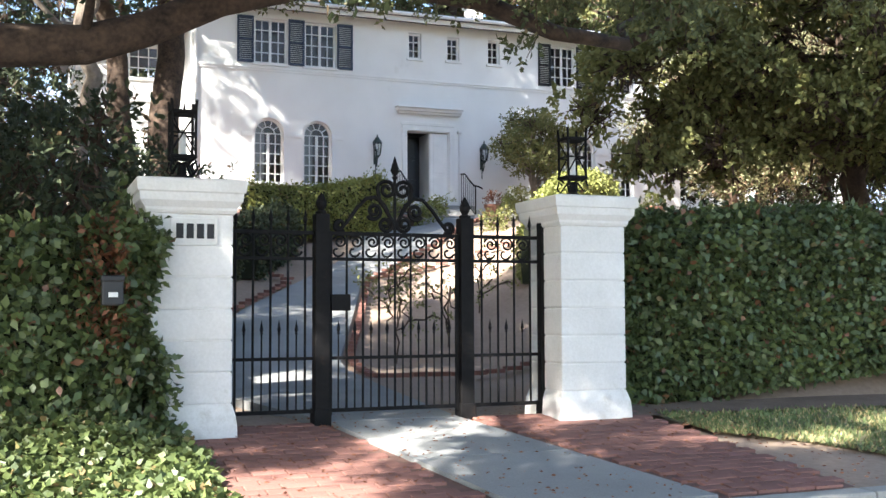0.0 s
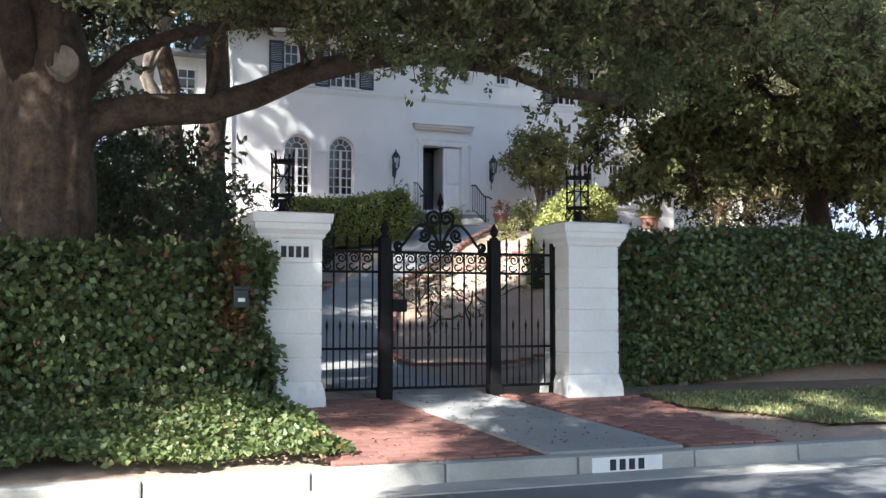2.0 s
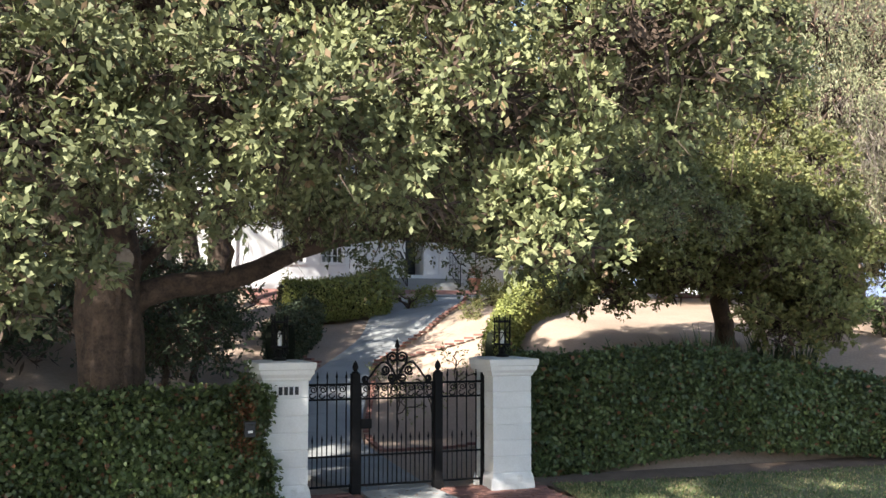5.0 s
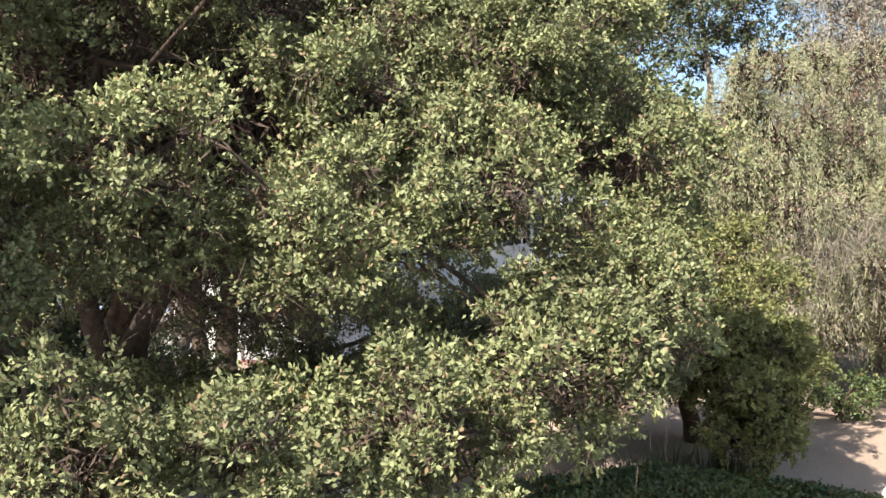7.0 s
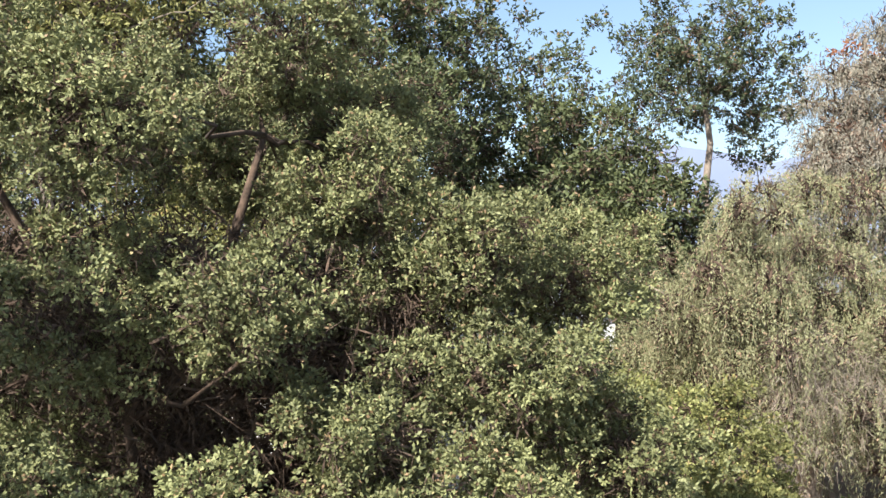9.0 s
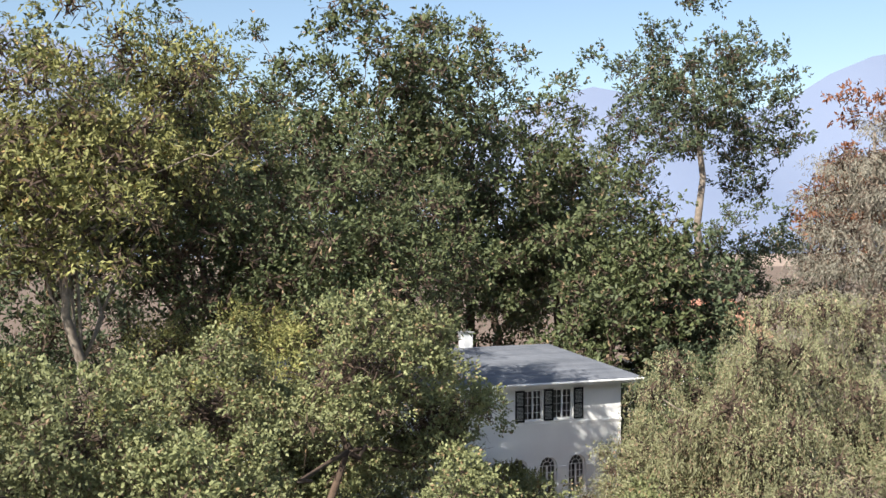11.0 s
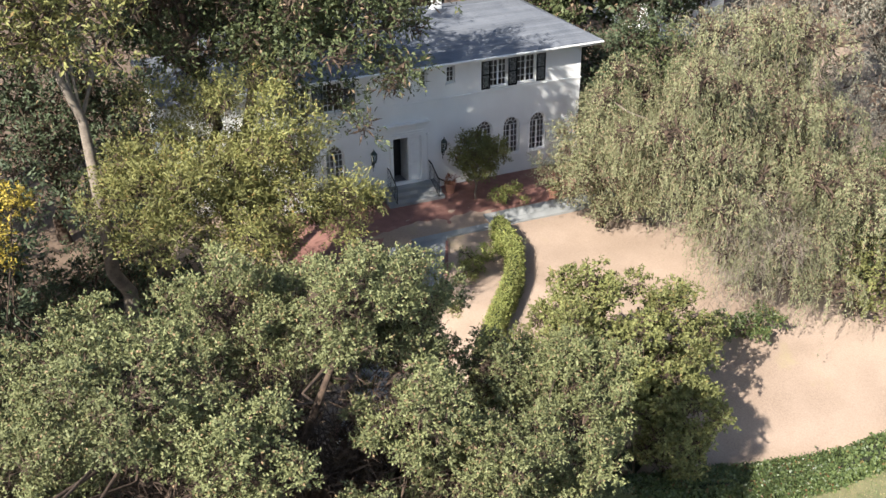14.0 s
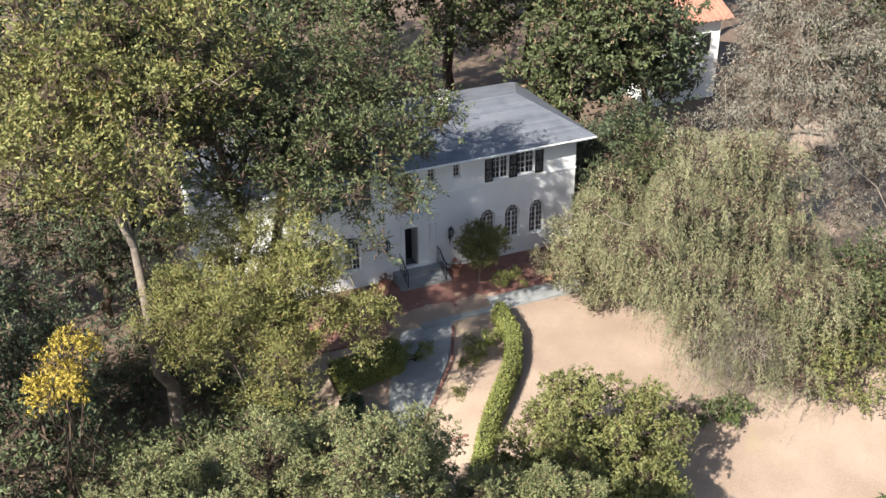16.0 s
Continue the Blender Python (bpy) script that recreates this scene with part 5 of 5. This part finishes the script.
# hedges: near-black core standing for the inner shade, with leaves over it
def hedge_box(name, label, path, half, h, m, per, leaf, seed, lift=0.0, rough=0.12, extra=None, h_end=None):
    """A hedge along path (x, y); half width and height; its top and sides swell unevenly."""
    rng = R(seed)
    h_ = thing(name, label, "hedge", at=(path[0][0], path[0][1], gz(*path[0]) + lift))
    o = np.array((path[0][0], path[0][1], gz(*path[0]) + lift))
    bm = bmesh.new()
    rows = []
    P = []
    for (xa, ya), (xb, yb) in zip(path, path[1:]):
        ln = math.hypot(xb - xa, yb - ya)
        n = max(2, int(ln / 0.4))
        for i in range(n):
            P.append((xa + (xb - xa) * i / n, ya + (yb - ya) * i / n))
    P.append(path[-1])
    pos, nor = [], []
    h_start = h
    for i, (x, y) in enumerate(P):
        h = h_start + ((h_end or h_start) - h_start) * i / (len(P) - 1)
        xa, ya = P[max(0, i - 1)]
        xb, yb = P[min(len(P) - 1, i + 1)]
        l = math.hypot(xb - xa, yb - ya)
        dx, dy = (xb - xa) / l, (yb - ya) / l
        z0 = gz(x, y) + lift - 0.05
        sec = []
        for u, v in ((-0.9, 0), (-1.0, 0.3), (-1.0, 0.7), (-0.85, 0.95), (-0.4, 1.0), (0.4, 1.0), (0.85, 0.95), (1.0, 0.7), (1.0, 0.3), (0.9, 0)):
            k = 1 + rough * noise.noise((x * 0.9 + u, y * 0.9, v * 2.0 + seed))
            q = (x - dy * u * half * k * 0.9, y + dx * u * half * k * 0.9, z0 + v * h * (0.97 + 0.5 * rough * noise.noise((x * 0.7, y * 0.7, seed))))
            sec.append(q)
        rows.append([bm.verts.new(Vector(q) - Vector(o)) for q in sec])
    for a, b in zip(rows, rows[1:]):
        for k in range(9):
            bm.faces.new((b[k], b[k + 1], a[k + 1], a[k]))
    bm.faces.new(rows[0][::-1])
    bm.faces.new(rows[-1])
    bm.normal_update()
    for f in bm.faces:
        n = rng.poisson(f.calc_area() * per)
        if len(f.verts) == 4:
            v = [np.array(q.co) for q in f.verts]
            s, t = rng.random((n, 1)), rng.random((n, 1))
            p = v[0] * (1 - s) * (1 - t) + v[1] * s * (1 - t) + v[2] * s * t + v[3] * (1 - s) * t
            nn = np.array(f.normal)
        else:
            c = np.array(f.calc_center_median())
            p = c + rng.normal(size=(n, 3)) * np.array([0.02, half * 0.5, h * 0.25])
            nn = np.array(f.normal)
        pos.append(p - nn * 0.03 + nn * np.abs(rng.normal(size=(n, 1))) * 0.07)
        nor.append(np.tile(nn, (n, 1)))
    pos, nor = np.concatenate(pos), np.concatenate(nor)
    part("shade_core", bm, CORE, h_)
    nor2 = nor * 0.55 + 0.6 * rng.normal(size=nor.shape) + np.array([0, 0, -0.35])
    leaves("foliage", pos, nor2, leaf[0], leaf[1], m, h_, rng, out=nor, loose=0.6)["kind"] = "stuff"
    if extra:
        cx, cy, cz, rr, m2 = extra
        d = np.linalg.norm((pos + o - np.array((cx, cy, cz))) / np.array(rr), axis=1) < 1 + 0.25 * rng.normal(size=len(pos))
        leaves("dry_foliage", pos[d] + nor[d] * 0.04, nor2[d] + np.array([0, 0, -0.3]), leaf[0] * 0.8, leaf[1] * 0.6, m2, h_, rng)["kind"] = "stuff"
    return h_


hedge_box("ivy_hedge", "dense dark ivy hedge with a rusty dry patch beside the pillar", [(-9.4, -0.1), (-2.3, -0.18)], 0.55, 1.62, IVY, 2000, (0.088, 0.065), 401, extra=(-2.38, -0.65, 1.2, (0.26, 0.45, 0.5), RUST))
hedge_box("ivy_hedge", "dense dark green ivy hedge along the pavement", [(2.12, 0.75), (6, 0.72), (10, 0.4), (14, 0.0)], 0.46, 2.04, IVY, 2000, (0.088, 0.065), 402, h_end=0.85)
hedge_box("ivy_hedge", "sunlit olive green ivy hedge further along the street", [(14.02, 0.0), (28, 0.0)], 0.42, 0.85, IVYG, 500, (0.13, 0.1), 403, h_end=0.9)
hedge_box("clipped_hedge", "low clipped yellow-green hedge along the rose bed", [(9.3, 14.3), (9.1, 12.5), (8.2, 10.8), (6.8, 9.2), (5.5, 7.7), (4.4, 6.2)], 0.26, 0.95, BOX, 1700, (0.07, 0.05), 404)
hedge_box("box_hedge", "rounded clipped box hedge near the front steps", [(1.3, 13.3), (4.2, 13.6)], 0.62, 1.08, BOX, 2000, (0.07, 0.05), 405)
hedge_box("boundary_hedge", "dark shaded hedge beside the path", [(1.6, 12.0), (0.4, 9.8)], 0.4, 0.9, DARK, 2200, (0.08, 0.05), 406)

# ground ivy on the verge
rng = R(77)
n = 44000
x = -11 + 9.15 * rng.random(n)
y = -2.72 + 2.25 * rng.random(n)
edge = -1.78 - 0.12 * np.sin(y * 5) - 0.1 * rng.random(n)
keep = (x < edge) & (y > -2.68 + 0.1 * np.sin(x * 4.1))
x, y = x[keep], y[keep]
hgt = 0.06 + 0.26 * ((y + 2.75).clip(0) / 2.2) ** 1.1 + 0.07 * np.sin(x * 3.1 + y * 2) * np.sin(y * 4.3)
hgt = np.minimum(hgt, 0.05 + 0.45 * np.minimum(edge[keep] - x, y + 2.72).clip(0))
z = np.array([gz(a, b) for a, b in zip(x, y)]) + hgt * (0.6 + 0.45 * rng.random(len(x)))
gi = thing("ground_ivy", "bright green trailing ivy covering the verge", "ground cover", at=(-4, -1.6, -0.15), kind="stuff")
dirs = np.c_[rng.normal(size=(len(x), 2)), 0.25 + 0.35 * rng.normal(size=len(x))]
leaves("foliage", np.c_[x, y, z] - np.array((-4, -1.6, -0.15)), dirs, 0.066, 0.054, IVYG, gi, rng)
# loose shoots against the left pillar
iv = []
for k in range(140):
    zz = 0.15 + 1.45 * rng.random()
    iv.append((-2.17 - 0.15 * rng.random() + 0.09 * math.sin(zz * 5) - 0.1 * max(0, zz - 1.0), -0.5 - 0.08 * rng.random(), zz, 0.07))
sh = thing("ivy_shoots", "ivy shoots creeping over the pillar's edge", "plant", at=(-2.1, -0.5, 0.0))
for k in range(7):
    sel = np.array(iv[k * 20:(k + 1) * 20])
    pos, dirs, out = sprigs(rng, sel, 5, 6, 0.14, 0.6)
    leaves("shoot", pos - np.array((-2.1, -0.5, 0)), dirs, 0.075, 0.05, IVY, sh, rng)["kind"] = "stuff"
# strap-leaved clumps behind the hedge
for i in range(7):
    cx, cy = 4.6 + 0.75 * i, 1.75 + 0.25 * rng.random()
    st = thing("strap_leaf_plant", "dark strap-leaved clump behind the hedge", "plant", "strap-leaved plants", at=(cx, cy, gz(cx, cy)))
    a = rng.random(60) * 2 * math.pi
    d = np.c_[np.cos(a) * 0.4, np.sin(a) * 0.4, 0.9 + 0 * a]
    leaves("leaf_clump", np.c_[0.1 * np.cos(a), 0.1 * np.sin(a), 0.25 * rng.random(60)], d, 1.0, 0.06, DARK, st, rng)
# grass on the verge
n = 26000
x, y = 2.5 + 22 * rng.random(n) ** 1.5, -2.3 + 2.1 * rng.random(n)
keep = (y > -2.3 + 1.6 * np.clip((3.5 - x) / 1.3, 0, 1) + 0.08 * np.sin(x * 5)) & (y < -0.2 + 0.1 * np.sin(x * 3.3))
x, y = x[keep], y[keep]
z = np.array([gz(a, b) for a, b in zip(x, y)]) - 0.02
vg = thing("verge_grass", "short patchy green grass between hedge and kerb", "grass", at=(5, -1.2, -0.1), kind="stuff")
leaves("blades", np.c_[x, y, z] - np.array((5, -1.2, -0.1)), np.c_[0.6 * rng.normal(size=(len(x), 2)), np.ones(len(x))], 0.06, 0.02, GRASS, vg, rng)
bm = bmesh.new()
vs = []
for i in range(45):
    xx = 2.45 + 0.55 * i
    vs.append([bm.verts.new((xx, yy, gz(xx, yy) - 0.012)) for yy in (-2.3 + 1.7 * min(1, max(0, (3.6 - xx) / 1.2)), -1.2 + 0.6 * min(1, max(0, (3.6 - xx) / 1.2)), -0.2)])
for a, b in zip(vs, vs[1:]):
    for k in range(2):
        bm.faces.new((a[k], b[k], b[k + 1], a[k + 1]))
tagged(finish("soil_strip", sheet([2.1 + 0.6 * i for i in range(45)], [-0.3, 0.0, 0.32], 0.004, 0.02), SOIL, smooth=True), "dark bare soil along the hedge foot", "soil", kind="structure")
tagged(finish("verge", bm, TURF, smooth=True), "turf strip between hedge and kerb", "verge", kind="structure")
# fallen leaves
n = 900
x, y = -2 + 5 * rng.random(n), -3.0 + 3.4 * rng.random(n)
z = np.array([gz(a, b) for a, b in zip(x, y)]) + 0.014
fl = thing("fallen_leaves", "scattered dry brown leaves on the paving", "leaves", at=(0, -1.5, -0.1), kind="stuff")
leaves("litter", np.c_[x, y, z] - np.array((0, -1.5, -0.1)), np.c_[rng.normal(size=(n, 2)), 0.08 * rng.random(n)], 0.035, 0.016, RUST, fl, rng)

# ---- flower pots and sign ----
for x, y, h, fl_m in ((5.55, 18.45, 0.42, RUST), (9.05, 18.3, 0.45, RUST), (12.9, 16.2, 0.4, BOX), (13.9, 17.6, 0.4, OAKB)):
    z = gz(x, y) + 0.02
    p = thing("flower_pot", "terracotta pot with a flowering plant", "pot", "terrace pots", at=(x, y, z))
    part("pot_body", lathe([(0.15, 0), (0.17, 0.03), (0.22, h * 0.82), (0.25, h * 0.84), (0.25, h), (0.22, h), (0.2, h - 0.05)], 18), TILE, p, smooth=False)
    pos, dirs, out = sprigs(rng, np.array([(0, 0, h + 0.12, 0.22)]), 70, 7, 0.12)
    leaves("plant_top", pos, dirs, 0.06, 0.035, fl_m, p, rng)["kind"] = "stuff"
sg = thing("street_sign", "white wooden sign post with a hanging board", "sign", at=(9.5, -1.5, gz(9.5, -1.5)))
part("post", boxm(-0.05, -0.05, -0.1, 0.05, 0.05, 1.75, 0.008), WHITE, sg)
part("post_cap", square_lathe([(0.07, 1.75), (0.075, 1.79), (0.05, 1.81), (0.055, 1.86), (0.01, 1.92)]), WHITE, sg)
part("arm", boxm(0.05, -0.035, 1.48, 1.0, 0.035, 1.57, 0.008), WHITE, sg)
bd = part("board", boxm(0.15, -0.02, 0.75, 0.92, 0.02, 1.35, 0.006), WHITE, sg)
for i, (a, b) in enumerate(((1.2, 1.28), (1.05, 1.12), (0.88, 0.95))):
    part("bar", boxm(0.22, -0.027, a, 0.85 - 0.12 * i, -0.0215, b), INK, bd)
for xx in (0.25, 0.82):
    part("hook", tubem([(xx, 0, 1.35), (xx, 0, 1.48)], 0.008, 6), IRON, sg)

# ---- kerb, paving and paths ----
kb = tagged(new("kerb"), "worn concrete kerb with joints and a painted plate", "kerb", kind="structure")
x = -14.0
while x < 22:
    w = 1.16 + 0.1 * math.sin(x * 3)
    b = boxm(x, -3.17, -0.62, x + w - 0.012, -2.98, -0.272, 0.02)
    part("kerb_stone", b, KERB, kb)
    x += w
pl = part("number_plate", boxm(0.13, -3.176, -0.425, 0.82, -3.1705, -0.292), WHITE, kb, "white painted plate with black marks")
for k in range(4):
    part("mark", boxm(0.3 + 0.093 * k, -3.181, -0.405, 0.358 + 0.093 * k, -3.1765, -0.312), INK, pl)
tagged(finish("gutter", boxm(-60, -3.62, -0.6, 60, -3.171, -0.418), KERB), "pale concrete gutter along the kerb", "gutter", kind="structure")


def strip(name, pts, m, thick, parent, lift=0.012):
    """A slab over the ground from left and right edge points."""
    bm = bmesh.new()
    tops = [[bm.verts.new((p[0], p[1], gz(*p) + lift)) for p in pr] for pr in pts]
    lows = [[bm.verts.new((p[0], p[1], gz(*p) + lift - thick)) for p in pr] for pr in pts]
    n = len(pts)
    for i in range(n - 1):
        bm.faces.new((tops[i][0], tops[i][1], tops[i + 1][1], tops[i + 1][0]))
        bm.faces.new((lows[i][0], tops[i][0], tops[i + 1][0], lows[i + 1][0]))
        bm.faces.new((tops[i][1], lows[i][1], lows[i + 1][1], tops[i + 1][1]))
    bm.faces.new((lows[0][0], lows[0][1], tops[0][1], tops[0][0]))
    bm.faces.new((tops[-1][0], tops[-1][1], lows[-1][1], lows[-1][0]))
    return part(name, bm, m, parent)


path = tagged(new("garden_path"), "grey concrete path from kerb through the gate to the steps", "path", kind="structure")


def walk_l(y):
    return float(np.interp(y, (-2.97, 0, 2, 5, 7.4, 9.4, 11.4, 13.1, 15.0, 17.2), (-0.17, -0.62, -1.2, -0.8, -0.05, 1.4, 2.9, 3.7, 4.9, 6.0)))


def walk_r(y):
    return float(np.interp(y, (-2.97, 0, 2, 4.5, 9.3, 10.6, 12.6, 15.0, 17.2), (1.17, 0.55, 0.6, 0.75, 2.5, 4.3, 6.1, 7.4, 8.2)))


ys = [-2.97, -1.5, -0.02, 1.2, 2.4, 3.6, 4.8, 6.0, 7.2, 8.4, 9.6, 10.8, 12.0, 13.2, 14.4, 15.2]
for a, b in zip(ys, ys[1:]):
    st = [a + (b - a - 0.015) * k / 3 for k in range(4)]
    strip("slab", [((walk_l(y), y), (walk_r(y), y)) for y in st], CONC, 0.12, path)
terrace = tagged(new("terrace"), "red brick terrace in front of the house", "terrace", kind="structure")
strip("terrace_floor", [((1.0, y), (16.5, y)) for y in (15.35, 16, 16.6, 17.2, 18.2, 19.1)], BRICK, 0.15, terrace, 0.02)
strip("terrace_edge", [((6.0, y), (14.2, y)) for y in (14.98, 15.15, 15.34)], CONC, 0.2, terrace, 0.035)
strip("terrace_border", [((9.5, y), (15.5, y)) for y in (15.36, 15.6, 16.0)], CONC, 0.1, terrace, 0.03)
apron = tagged(new("brick_apron"), "red brick paving either side of the gate path", "paving", kind="structure")
bedm = bmesh.new()
for sx in (0, 1):
    rows = []
    for i in range(9):
        y = -2.96 + 2.96 * i / 8
        e = (-1.95, walk_l(y) - 0.02) if sx == 0 else (walk_r(y) + 0.02, 2.3)
        rows.append([bedm.verts.new((q, y, gz(q, y) - 0.012)) for q in e])
    for a, b in zip(rows, rows[1:]):
        bedm.faces.new((a[0], a[1], b[1], b[0]))
part("mortar_bed", bedm, BRICKBED, apron)
brick_me = bpy.data.meshes.new("brick")
bm = boxm(-0.113, -0.055, -0.05, 0.113, 0.055, 0.0, 0.006)
bm.to_mesh(brick_me)
bm.free()
brick_me.materials.append(BRICK)
rr = random.Random(4)


def brick(x, y, z, parent, rx=0.0, rz=0.0):
    b = new("brick", brick_me)
    b.parent = parent
    b.matrix_local = pose(x, y, z + rr.uniform(-0.003, 0.004), rx + rr.uniform(-0.6, 0.6), rr.uniform(-0.6, 0.6), rz + rr.uniform(-1, 1))


row = 0
y = -2.89
while y < -0.06:
    off = 0.118 if row % 2 else 0.0
    x = -1.95 + off
    while x < 2.32:
        if x + 0.11 < walk_l(y) - 0.02 or walk_r(y) + 0.13 < x:
            brick(x, y, gz(x, y) + 0.008, apron, 5.1)
        x += 0.238
    y += 0.122
    row += 1
edging = tagged(new("brick_edging"), "red brick edging round the rose bed", "edging", kind="structure")
for line in ([(2.9, 3.1), (0.78, 3.12), (0.92, 4.6), (2.62, 9.3), (4.42, 10.55), (6.25, 12.55), (7.3, 14.8)], [(-0.16, 7.4), (1.3, 9.45), (0.5, 10.6)], [(2.9, 9.3), (5.2, 8.6)]):
    for (xa, ya), (xb, yb) in zip(line, line[1:]):
        l = math.hypot(xb - xa, yb - ya)
        for i in range(int(l / 0.235)):
            f = (i + 0.5) * 0.235 / l
            px, py = xa + (xb - xa) * f, ya + (yb - ya) * f
            brick(px, py, gz(px, py) + 0.055, edging, 0, math.degrees(math.atan2(yb - ya, xb - xa)))
